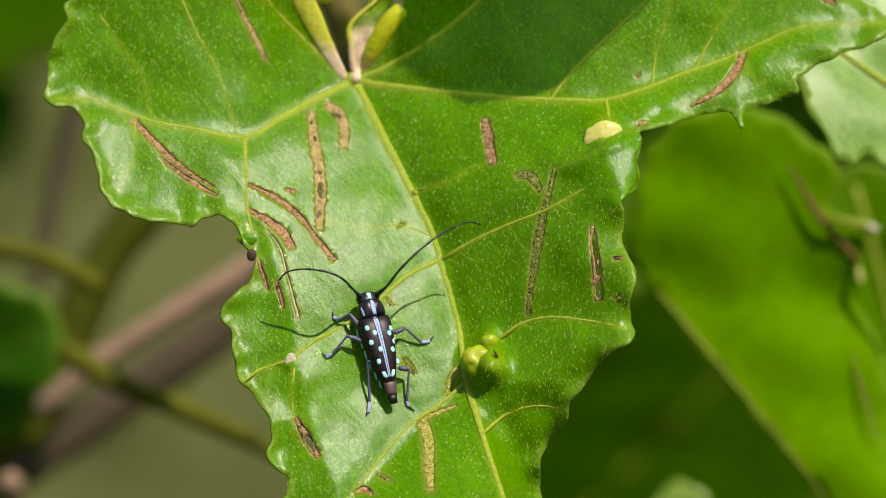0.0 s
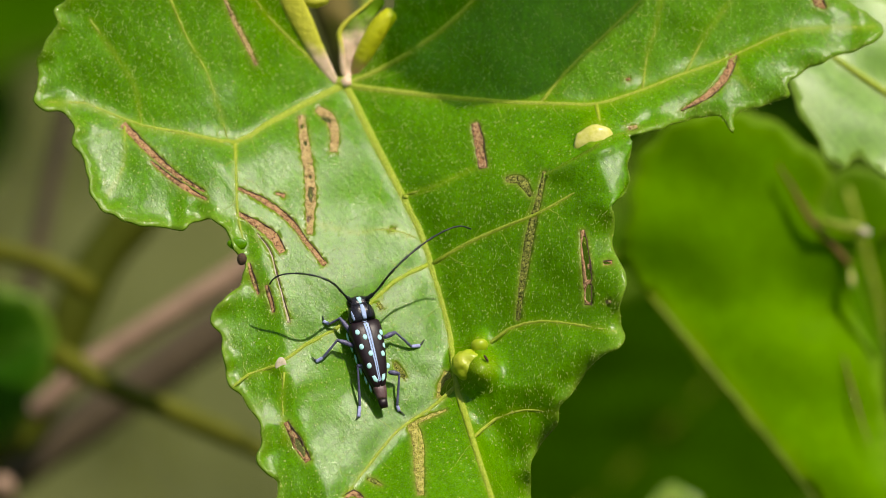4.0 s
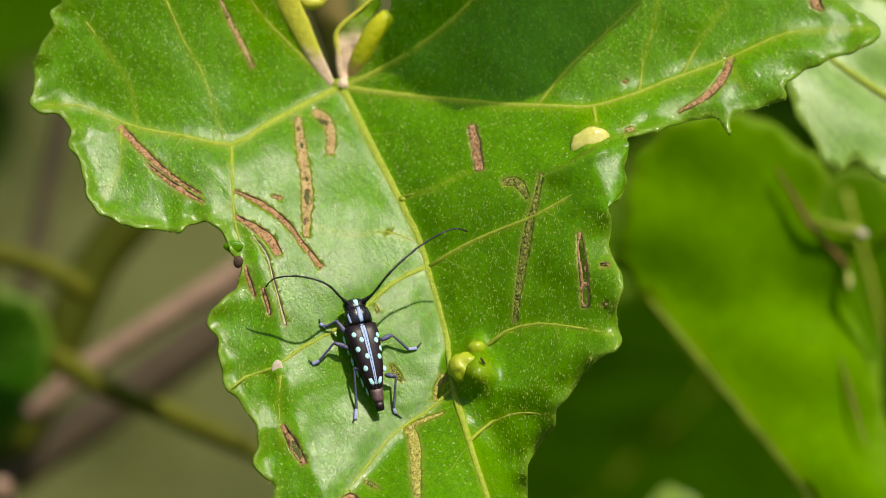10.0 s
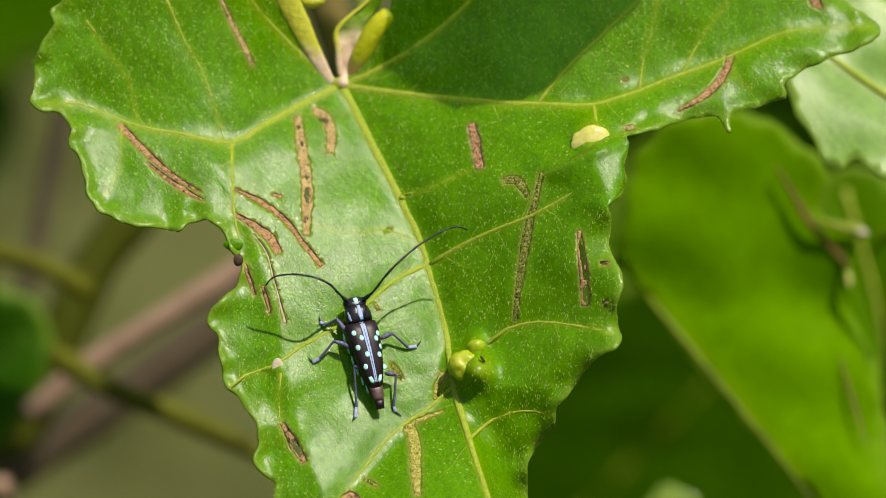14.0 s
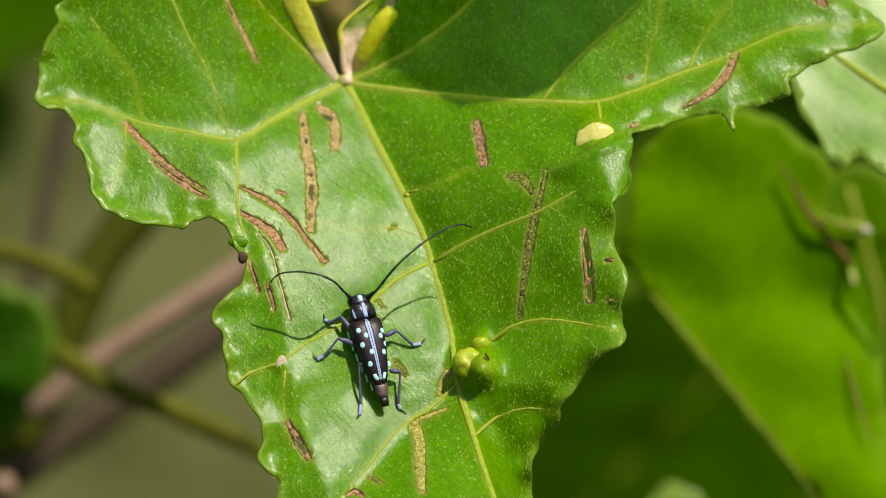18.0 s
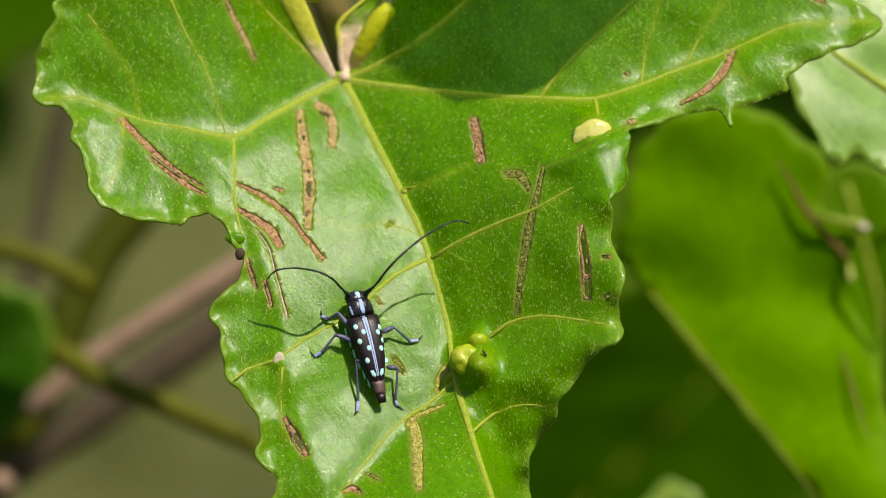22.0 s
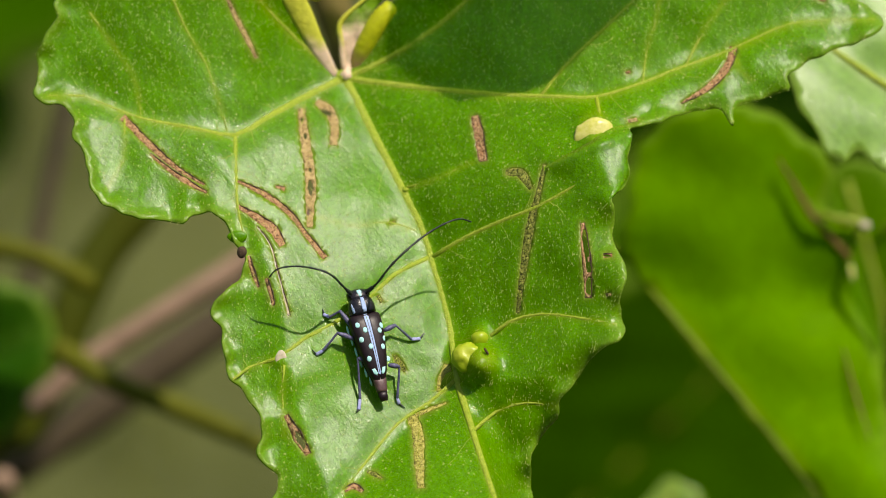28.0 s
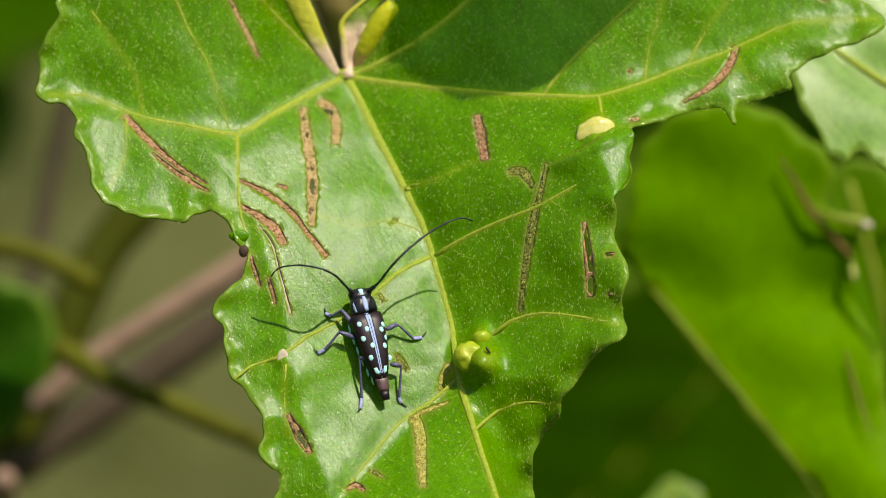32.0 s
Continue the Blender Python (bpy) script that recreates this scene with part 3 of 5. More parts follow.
SCARS_UPPER = [
    (strip([(-17.14, 15.92), (-16.60, 11.68), (-16.05, 7.58), (-16.05, 4.17), (-16.12, 1.43)], (1.0, 1.4, 1.5, 1.5, 0.8), 1), SCAR_PALE),
    (strip([(-15.30, 16.73), (-13.80, 15.64), (-13.11, 13.73), (-13.25, 11.41)], (1.0, 1.5, 1.3, 1.2), 2), SCAR_PALE),
    (strip([(-38.73, 14.82), (-35.66, 11.68), (-32.24, 8.67), (-28.83, 6.63)], (0.9, 1.0, 0.7, 0.3), 3), SCAR),
    (strip([(-35.38, 10.31), (-33.06, 8.40), (-30.60, 6.76), (-28.55, 5.67)], (0.3, 0.6, 0.8, 0.4), 4), SCAR),
    (strip([(-24.80, 7.04), (-21.45, 5.40), (-18.58, 3.21), (-16.67, 0.75), (-14.21, -2.25)], (0.4, 0.8, 0.8, 0.7, 0.8), 5), SCAR),
    (strip([(-24.80, 4.03), (-22.47, 2.66), (-20.49, 1.16), (-19.40, -0.75)], (0.5, 1.0, 1.4, 1.0), 6), SCAR),
]
SCARS_LEFT = [
    (strip([(3.83, 14.96), (4.37, 12.50), (4.85, 9.49)], (1.2, 1.4, 1.2), 7), SCAR),
    (strip([(35.11, 23.29), (34.43, 20.97), (32.24, 18.51), (28.83, 16.46)], (1.1, 1.1, 0.8, 0.2), 8), SCAR),
    (strip([(7.58, 8.13), (9.43, 7.99), (10.66, 6.08)], (0.8, 1.5, 0.6), 9), SCAR_GREEN),
    (strip([(12.30, 9.08), (11.68, 6.22), (10.66, 2.12), (9.84, -2.66), (9.02, -8.95)], (0.5, 0.9, 1.3, 0.9, 0.6), 10), SCAR_GREEN),
    (strip([(16.87, 1.98), (17.21, -1.30), (17.49, -4.37), (17.55, -7.10)], (0.7, 1.3, 1.3, 1.1), 11), SCAR),
    (strip([(0.55, -15.10), (0.14, -17.01), (-0.55, -18.51)], (0.9, 1.9, 0.8), 12), SCAR_OLIVE),
]
SCARS_RIGHT = [
    (strip([(-3.83, -21.24), (-3.01, -23.84), (-2.87, -27.25), (-2.66, -30.12)], (1.5, 1.6, 1.5, 1.0), 13), SCAR_OLIVE),
    (strip([(-3.28, -21.24), (-1.64, -20.56), (0.41, -19.74)], (0.7, 0.6, 0.3), 14), SCAR_OLIVE),
    (strip([(-18.99, -21.24), (-17.90, -23.29), (-16.26, -26.02)], (0.7, 1.6, 0.9), 15), SCAR),
    (strip([(-26.50, 30.12), (-25.00, 26.84), (-23.50, 23.98), (-22.54, 21.93)], (0.4, 0.7, 0.8, 0.5), 16), SCAR_PALE),
    (strip([(-23.50, -1.98), (-22.95, -4.03), (-22.27, -5.81)], (0.4, 0.7, 0.4), 17), SCAR),
    (strip([(-21.38, -4.71), (-20.90, -6.35), (-20.49, -7.99)], (0.5, 0.7, 0.4), 18), SCAR),
]
SCARS_LOWER = [
    (strip([(-22.47, 1.57), (-20.90, -0.61), (-19.95, -4.03), (-18.58, -9.22)], (0.16, 0.22, 0.24, 0.4), 19), SPOT_PALE),
    (strip([(-20.22, 6.42), (-19.13, 6.08)], (0.3, 0.6), 20), SCAR),
    (strip([(44.95, 30.53), (45.49, 29.58), (46.31, 28.89)], (1.2, 1.6, 0.6), 21), SCAR),
    (strip([(-5.87, -14.00), (-5.33, -14.96), (-4.51, -15.92)], (0.5, 1.2, 0.6), 22), SCAR_GREEN),
    (strip([(-9.15, -28.07), (-8.20, -28.48), (-7.38, -28.89)], (0.4, 0.7, 0.3), 23), SCAR_GREEN),
    (strip([(-7.92, -6.76), (-7.38, -7.58)], (0.4, 0.6), 24), SCAR_GREEN),
]
SCARS_SMALL = [
    (strip([(22.40, 14.28), (23.50, 14.55)], (0.6, 0.5), 25), SCAR_PALE),
    (strip([(19.40, -1.98), (20.49, -1.91)], (0.6, 0.5), 26), SCAR),
    (strip([(19.67, -6.76), (20.36, -6.63)], (0.5, 0.4), 27), SCAR_PALE),
    (strip([(22.13, 20.15), (22.68, 20.29)], (0.4, 0.4), 28), SCAR),
    (strip([(-6.56, 1.84), (-5.74, 2.25)], (0.2, 0.3), 29), SCAR_GREEN),
    (strip([(-11.89, -30.40), (-10.79, -29.85), (-9.70, -30.53)], (0.5, 1.0, 0.5), 30), SCAR),
]
SCARS = SCARS_UPPER + SCARS_LEFT + SCARS_RIGHT + SCARS_LOWER + SCARS_SMALL


def large_leaf():
    root = empty("lobed_leaf", FACE, "large green lobed leaf with chewed brown feeding scars and pale veins", "leaf")
    loops = [MARGIN] + HOLES + [s for s, _ in SCARS]
    co, tri, mid = triangulate(loops, -52, 56, -50, 42, 0.55)
    w = relief(co[:, 0], co[:, 1])
    every = MAIN + SIDE
    widths = [0.5] * len(MAIN) + [0.32] * len(SIDE)
    vein = np.maximum.reduce([np.exp(-(far(co[:, 0], co[:, 1], l) / k) ** 2) for l, k in zip(every, widths)])
    rim = np.exp(-far(co[:, 0], co[:, 1], np.vstack([MARGIN, MARGIN[:1]])) / 0.7)
    swell = np.maximum.reduce([np.exp(-(((co[:, 0] - a) ** 2 + (co[:, 1] - b) ** 2) / (0.8 * c) ** 2) ** 1.5) for a, b, c, h in GALLS[:4]])
    k = (1 - w / DIST)[:, None]
    p = np.c_[co * k, w]
    free = np.ones(len(tri), bool)
    for h in HOLES:
        free &= ~inside(mid[:, 0], mid[:, 1], h)
    for n, (poly, mat) in enumerate(SCARS):
        here = free & inside(mid[:, 0], mid[:, 1], poly)
        if here.sum() < 2:
            continue
        free &= ~here
        q = p.copy()
        edge = far(q[:, 0], q[:, 1], np.vstack([poly, poly[:1]]))
        q[:, 2] += 0.02 - 0.12 * np.minimum(edge / 0.25, 1) + 0.05 * ripple(W_SMALL, q[:, 0] * 4, q[:, 1] * 4)
        sheet("feeding_scar", q, tri[here], mat, root, thick=0.15)
        if mat in (SCAR, SPOT_PALE):
            # a dark crust along one side of the scar
            half = poly[:len(poly) // 2]
            pts = [surf(a, b, 0.02) for a, b in half]
            part("scar_rim", tube(pts, [0.02, 0.09, 0.03, 0.10, 0.03, 0.08, 0.02], 6), CRUST, root)
    halo = np.zeros(len(co))
    for poly, _ in SCARS:
        lo, hi = poly.min(0) - 1, poly.max(0) + 1
        box = np.flatnonzero(((co > lo) & (co < hi)).all(1))
        halo[box] = np.maximum(halo[box], np.exp(-(far(co[box, 0], co[box, 1], np.vstack([poly, poly[:1]])) / 0.32) ** 2))
    sheet("blade", p, tri[free], LEAF, root, (("vein", vein), ("margin", rim), ("gall", swell), ("scar", halo)), 0.30)
    names = ["midrib", "vein", "vein", "vein", "vein"]
    sizes = [(0.66, 0.54, 0.42, 0.28), (0.60, 0.38, 0.16), (0.50, 0.33, 0.15), (0.42, 0.22), (0.46, 0.34)]
    for l, s, nm in zip(MAIN, sizes, names):
        part(nm, tube([surf(a, b, -0.12) for a, b in l], s, 10, 0.42), VEIN, root, "pale yellow-green raised vein")
    for n, ((l, wd), pts) in enumerate(zip(FINE, SIDE)):
        rad = (wd * 0.62, wd * 0.52, wd * 0.34) if n < 8 else (wd * 0.6, wd * 0.42, wd * 0.2)
        part("vein", tube([surf(a, b, -0.05) for a, b in pts], rad, 8, 0.5), VEIN, root)
    return root


leaf = large_leaf()


def veinlets(root):
    """Fine side veins that branch off the larger ones."""
    rn = random.Random(8)
    bm = bmesh.new()
    for line, every in [(l, 3.2) for l in MAIN] + [(l, 2.6) for l in SIDE[:8]]:
        run, side = 1.5, 1
        for a, b in zip(line, line[1:]):
            run += float(np.hypot(*(b - a)))
            if run < every:
                continue
            run, side = rn.uniform(-0.8, 0.8), -side
            ang = math.atan2(b[1] - a[1], b[0] - a[0]) + side * rn.uniform(0.75, 1.25)
            pts, q = [], np.array(b, float)
            for k in range(rn.randint(6, 13)):
                pts.append(q.copy())
                q = q + 0.6 * np.array((math.cos(ang), math.sin(ang)))
                ang += rn.gauss(-0.05 * side, 0.22)
            ok = inside(np.array([p[0] for p in pts]), np.array([p[1] for p in pts]), MARGIN)
            pts = [p for p, o in zip(pts, ok) if o]
            if len(pts) > 3:
                tube([surf(x, y, -0.02) for x, y in pts], (0.055, 0.045, 0.015), 5, 0.6, bm=bm)
    ob = part("veinlet_network", bm, VEIN, root, "fine pale network of side veins")
    tagged(ob, kind="stuff")


veinlets(leaf)


def hairs(root):
    """Short pale hairs that stand on the leaf's face."""
    r = np.random.RandomState(3)
    u, v = r.uniform(-50, 54, 22000), r.uniform(-31, 31, 22000)
    ok = inside(u, v, MARGIN)
    u, v = u[ok], v[ok]
    w = relief(u, v)
    verts, faces = [], []
    for a, b, c in zip(u, v, w):
        k = 1 - c / DIST
        x, y = a * k, b * k
        ang = r.normal(-1.72, 0.42)
        ln = r.uniform(0.14, 0.40) if r.rand() < 0.992 else r.uniform(0.5, 0.9)
        dx, dy, dz = math.cos(ang) * ln, math.sin(ang) * ln, ln * r.uniform(0.2, 0.6)
        nx, ny = -math.sin(ang) * 0.030, math.cos(ang) * 0.030
        n0 = len(verts)
        verts += [(x + nx, y + ny, c - 0.03), (x - nx, y - ny, c - 0.03), (x, y, c + 0.03), (x + dx, y + dy, c + dz)]
        faces += [(n0, n0 + 1, n0 + 3), (n0 + 1, n0 + 2, n0 + 3), (n0 + 2, n0, n0 + 3)]
    step = np.gradient(MARGIN, axis=0)
    for i in range(0, len(MARGIN), 1):
        if r.rand() > 0.25 or abs(MARGIN[i][1]) > 31:
            continue
        a, b = MARGIN[i]
        c = float(relief(a, b)[0])
        k = 1 - c / DIST
        t = step[i] / (np.linalg.norm(step[i]) + 1e-9)
        out = np.array((-t[1], t[0]))
        if inside(np.array([a + out[0]]), np.array([b + out[1]]), MARGIN)[0]:
            out = -out
        d = out * r.uniform(0.1, 0.35) + t * r.normal(0, 0.25)
        n0 = len(verts)
        x, y = a * k, b * k
        verts += [(x + t[0] * 0.02, y + t[1] * 0.02, c), (x - t[0] * 0.02, y - t[1] * 0.02, c), (x, y, c - 0.04), (x + d[0], y + d[1], c + r.uniform(-0.1, 0.3))]
        faces += [(n0, n0 + 1, n0 + 3), (n0 + 1, n0 + 2, n0 + 3), (n0 + 2, n0, n0 + 3)]
    me = bpy.data.meshes.new("leaf_hairs")
    me.from_pydata((np.array(verts) * MM).tolist(), [], faces)
    me.materials.append(HAIR)
    ob = new("leaf_hairs", me)
    ob.parent = root
    tagged(ob, "short pale hairs", kind="stuff")


hairs(leaf)


def lump(name, u, v, size, mat, lift, label, seed=0, turn=0.0):
    """A swollen gall on the leaf."""
    c = surf(u, v, lift)
    bm = ball((0, 0, 0), size, 24, 16)
    wv = waves(seed, 1.6, 10)
    for vt in bm.verts:
        x, y, z = vt.co / MM
        vt.co *= 1 + 0.07 * float(ripple(wv, np.array([x + z * 0.7]), np.array([y - z * 0.4]))[0])
    bmesh.ops.transform(bm, matrix=Matrix.Translation(c * MM) @ Matrix.Rotation(turn, 4, "Z"), verts=bm.verts)
    part(name, bm, mat, leaf, label)


lump("gall", *(2.95, -14.3), (1.9, 1.85, 1.3), GALL, -0.8, "yellow-green swollen gall", 31, 0.3)
lump("gall", *(4.42, -12.05), (1.05, 0.9, 0.8), GALL, -0.10, "small yellow-green gall", 33)
lump("gall", *(18.25, 12.70), (2.5, 2.0, 1.0), GALL_PALE, -1.05, "pale yellow gall beside a crease", 34, 0.47)
lump("swollen_joint", *(-11.9, 19.75), (1.25, 0.85, 0.35), VEIN, 0.15, "pale swollen joint of the veins", 39)
lump("gall", *(-19.60, -14.41), (0.65, 0.95, 0.10), SPOT_PALE, -0.1, "small pale wart", 35)
lump("gall", *(-4.51, 6.01), (0.35, 0.25, 0.25), VEIN, 0.15, "", 36)
lump("gall", *(-24.9, 0.3), (1.25, 0.75, 0.35), LEAF, -0.15, "green wart on the leaf's edge", 37)
lump("dropping", *(5.25, -13.55), (0.16, 0.5, 0.2), CRUST, 0.75, "dark speck of dirt on the gall", 40, 0.6)
lump("dropping", *(-24.32, -1.57), (0.62, 0.72, 0.6), CRUST, 0.5, "dark round dropping stuck to the edge", 38)


def fold(root):
    """The lower edge of the blade folds up and over along a crease."""
    line = smooth_line([(12.16, 8.67), (14.75, 10.18), (17.49, 11.68), (20.08, 13.32), (21.58, 13.87)], 0.5)
    rest = smooth_line([(21.58, 13.87), (22.61, 13.25), (22.88, 12.09), (22.27, 10.31), (22.47, 7.72), (21.52, 6.22), (20.15, 4.64), (20.70, 3.35)], 0.5)[1:]
    back = smooth_line([(20.70, 3.35), (18.17, 3.35), (14.75, 4.99), (12.84, 7.17), (12.16, 8.67)], 0.5)[1:-1]
    poly = np.vstack([line, rest, back])
    co, tri, mid = triangulate([poly], poly[:, 0].min(), poly[:, 0].max(), poly[:, 1].min(), poly[:, 1].max(), 0.45, 9)
    low = far(co[:, 0], co[:, 1], np.vstack([rest[-1:], back, line[:1]]))
    top = far(co[:, 0], co[:, 1], line)
    f = low / (low + top + 1e-6)
    (x0, y0), (x1, y1) = CREASE
    along = ((co[:, 0] - x0) * (x1 - x0) + (co[:, 1] - y0) * (y1 - y0)) / ((x1 - x0) ** 2 + (y1 - y0) ** 2)
    w = relief(co[:, 0], co[:, 1]) - 0.03 + np.clip(along * 2.5, 0, 1) * f ** 1.6
    k = (1 - w / DIST)[:, None]
    zero = np.zeros(len(co))
    sheet("leaf_fold", np.c_[co * k, w], tri, LEAF, root, (("vein", 0.5 * np.exp(-(top / 0.25) ** 2)), ("margin", 0.6 * np.exp(-top / 0.4)), ("gall", zero)), 0.3, "upturned fold of the green blade")


fold(leaf)


def stalk_and_bud(root):
    """The swollen leaf base: pinkish rims of the notch, a stalk, a bract and a fat bud."""
    a = [surf(*p, 0.02) for p in smooth_line([(-19.1, 31.5), (-18.1, 29.2), (-16.9, 26.9), (-15.7, 24.4), (-14.35, 22.0), (-13.0, 19.9)], 0.8)]
    part("notch_rim", tube(a, (1.45, 1.45, 1.35, 1.1, 0.85, 0.45), 16, 0.34), STALK, root, "thick yellow and pink rim of the leaf base")
    b = [Vector(p) for p in smooth_line([(-12.0, 20.0, -8.6), (-11.3, 22.2, -12.0), (-10.3, 25.9, -24.0), (-10.0, 30.6, -42.0), (-10.1, 33.7, -56.0)], 0.8)]
    part("petiole", tube(b, (0.8, 1.0, 1.0, 0.9, 1.0), 12), STALK, root, "yellow and pink leaf stalk")
    c = [Vector(p) for p in smooth_line([(-11.0, 20.6, -9.6), (-10.2, 22.6, -9.0), (-9.2, 24.6, -8.2), (-7.7, 27.0, -7.4), (-6.2, 28.7, -7.0)], 0.5)]
    part("bud", tube(c, (0.55, 0.85, 1.1, 1.2, 1.25, 1.27, 1.22, 0.95), 18), BUD, root, "plump yellow-green bud")
    edge = smooth_line([(-11.75, 20.0), (-12.3, 22.0), (-12.5, 24.4), (-12.75, 26.2), (-11.9, 27.6), (-9.3, 29.8), (-7.6, 31.3)], 0.5)
    back = smooth_line([(-7.6, 31.3), (-7.2, 29.8), (-8.4, 28.4), (-9.4, 26.8), (-10.2, 24.2), (-10.8, 22.0), (-11.2, 20.2)], 0.5)
    poly = np.vstack([edge, back[1:]])
    co, tri, mid = triangulate([poly], -14, -6, 19, 32, 0.4, 4)
    near = far(co[:, 0], co[:, 1], edge)
    w = -9.2 + 0.16 * (co[:, 1] - 20) - 0.15 * np.minimum(near, 2.0) + 0.12 * ripple(W_SMALL, co[:, 0], co[:, 1])
    sheet("bract", np.c_[co, w], tri, BRACT, root, thick=0.35, label="folded pink and green bract round the bud")
    rim = [Vector((x, y, -9.2 + 0.16 * (y - 20))) for x, y in edge]
    part("bract_rim", tube(rim, (0.35, 0.42, 0.36, 0.30, 0.22, 0.15), 12), STALK, root, "thick yellowish rim of the bract")


stalk_and_bud(leaf)
part("leaf_base", tube(smooth_line([(-17.8, 31.6, -8.0), (-16.4, 30.4, -8.0), (-14.7, 30.4, -8.0), (-13.9, 31.5, -8.0)], 0.8), (0.6, 1.0, 0.9, 0.5), 10), STALK, leaf, "yellow-green fold of the leaf base")


# ---- leaves behind and around ----
def plain_leaf(name, outline, ribs, place, mat, label, bend, step=2.0, thick=0.3, seed=0, wave=0.6, vein_mat=None, group="", rib_size=0.6):
    """A leaf with its own outline (mm), a bend function and tube veins, at a pose."""
    root = empty(name, place, label, "leaf", group)
    line = smooth_line(np.vstack([outline, outline[:1]]), step * 0.7)[:-1]
    d = np.gradient(line, axis=0)
    d /= np.linalg.norm(d, axis=1)[:, None] + 1e-9
    line = line + np.c_[d[:, 1], -d[:, 0]] * (0.25 * ripple(waves(seed, 4), line[:, 0], line[:, 1]))[:, None]
    lo, hi = line.min(0), line.max(0)
    co, tri, mid = triangulate([line], lo[0], hi[0], lo[1], hi[1], step)
    wv = waves(seed + 1, 14)
    rib = [smooth_line(r, 2.0) for r in ribs]

    def height(x, y):
        dm = np.minimum.reduce([far(x, y, r) for r in rib])
        return bend(x, y) + wave * ripple(wv, x, y) + 0.7 * (1 - np.exp(-(dm / 3) ** 2))

    w = height(co[:, 0], co[:, 1])
    vein = np.maximum.reduce([np.exp(-(far(co[:, 0], co[:, 1], r) / 0.8) ** 2) for r in rib])
    rim = np.exp(-far(co[:, 0], co[:, 1], np.vstack([line, line[:1]])) / 0.9)
    sheet("blade", np.c_[co, w], tri, mat, root, (("vein", vein), ("margin", rim)), thick)
    for n, r in enumerate(rib):
        pts = [Vector((x, y, z)) for x, y, z in zip(r[:, 0], r[:, 1], height(r[:, 0], r[:, 1]))]
        part("midrib" if n == 0 else "vein", tube(pts, (rib_size, rib_size * 0.5) if n == 0 else (0.35, 0.2), 6), vein_mat or VEIN, root)
    return root


def at_depth(d, x=0, y=0, rx=0, ry=0, rz=0):
    return FACE @ pose(x * MM, y * MM, -d * MM, rx, ry, rz)


def flat(points):
    return np.array([(p[0], p[1]) for p in points])


def hanging_bend(x, y):
    return 0.10 * (x - 40) + 0.12 * np.maximum(0, y + 8) + 0.25 * np.maximum(0, -8 - y)


hanging = plain_leaf("leaf", flat([(24.0, -2.3, -70.0), (26.4, 11.1, -70.0), (31.1, 17.0, -70.0), (37.4, 18.9, -70.0), (43.6, 18.3, -70.0), (49.1, 15.1, -70.0), (53.2, 10.9, -70.0), (53.7, 7.1, -70.0), (52.3, 4.5, -70.0), (55.6, 3.2, -70.0), (58.2, 2.4, -70.0), (56.7, -0.7, -70.0), (56.7, -6.2, -70.0), (58.9, -11.7, -70.0), (60.3, -17.2, -70.0), (61.4, -25.8, -70.0), (62.5, -36.0, -70.0), (57.8, -43.1, -70.0), (50.9, -35.1, -70.0), (42.1, -24.1, -70.0), (32.6, -12.5, -70.0), (27.2, -5.0, -70.0)]),
           [flat([(28.9, -6.8, -70.0), (33.7, -12.6, -70.0), (42.8, -23.9, -70.0), (51.8, -35.6, -70.0)])],
           at_depth(70), LEAF_BACK, "broad yellow-green leaf hanging behind the lobed leaf", hanging_bend, seed=41, vein_mat=OLIVE, rib_size=0.3)
for line, rad, mt, lab in (
        ([(46.1, 11.4, -69.0), (48.3, 7.9, -69.0), (50.8, 3.5, -69.0), (53.7, 0.4, -69.0), (56.1, -2.6, -69.0)], (0.15, 0.45, 0.55, 0.4), RUST, "brown dried leaf edge"),
        ([(51.8, 3.7, -68.0), (54.4, 2.9, -68.0), (57.9, 2.1, -68.0)], (0.4, 0.8, 0.9), OLIVE, "yellowish curled leaf edge"),
        ([(56.1, -2.6, -69.0), (56.2, -5.6, -69.0), (57.8, -10.1, -69.0), (59.7, -14.8, -69.0)], (0.4, 0.6, 0.4, 0.3), LEAF_THIN, "bright green rolled leaf edge"),
        ([(57.4, 2.3, -67.2), (58.5, 2.0, -67.2)], (0.5, 0.6, 0.4), SPOT_PALE, "pale broken tip of the curled edge"),
        ([(56.1, -3.2, -68.2), (56.3, -4.4, -68.2), (56.4, -5.6, -68.2)], (0.15, 0.4, 0.15), GALL_PALE, "pale blotch on the leaf edge"),
        ([(55.1, -14.8, -69.0), (56.2, -19.5, -69.0), (58.4, -27.3, -69.0)], (0.1, 0.28, 0.1), RUST, "brown dried streak")):
    line = [(x, y, z + float(hanging_bend(x, y)) + 1.2) for x, y, z in line]
    edge = part("dried_edge", tube(smooth_line(line, 1.5), rad, 10, 0.5 if mt is OLIVE else 0.3), mt, hanging, lab)
    edge.matrix_parent_inverse = Matrix.Translation((0, 0, 70 * MM))
plain_leaf("leaf", flat([(54.3, 9.2, -100.0), (61.0, 11.7, -100.0), (69.3, 6.7, -100.0), (75.9, -9.9, -100.0), (74.2, -29.7, -100.0), (67.6, -43.0, -100.0), (61.0, -38.0, -100.0), (58.5, -21.5, -100.0), (56.8, -4.9, -100.0)]),
           [flat([(59.3, 8.4, -100.0), (65.1, -13.2, -100.0), (66.8, -38.0, -100.0)])],
           at_depth(100), LEAF_DEEP, "deep green leaf behind the hanging leaf", lambda x, y: 0.05 * y, seed=47)
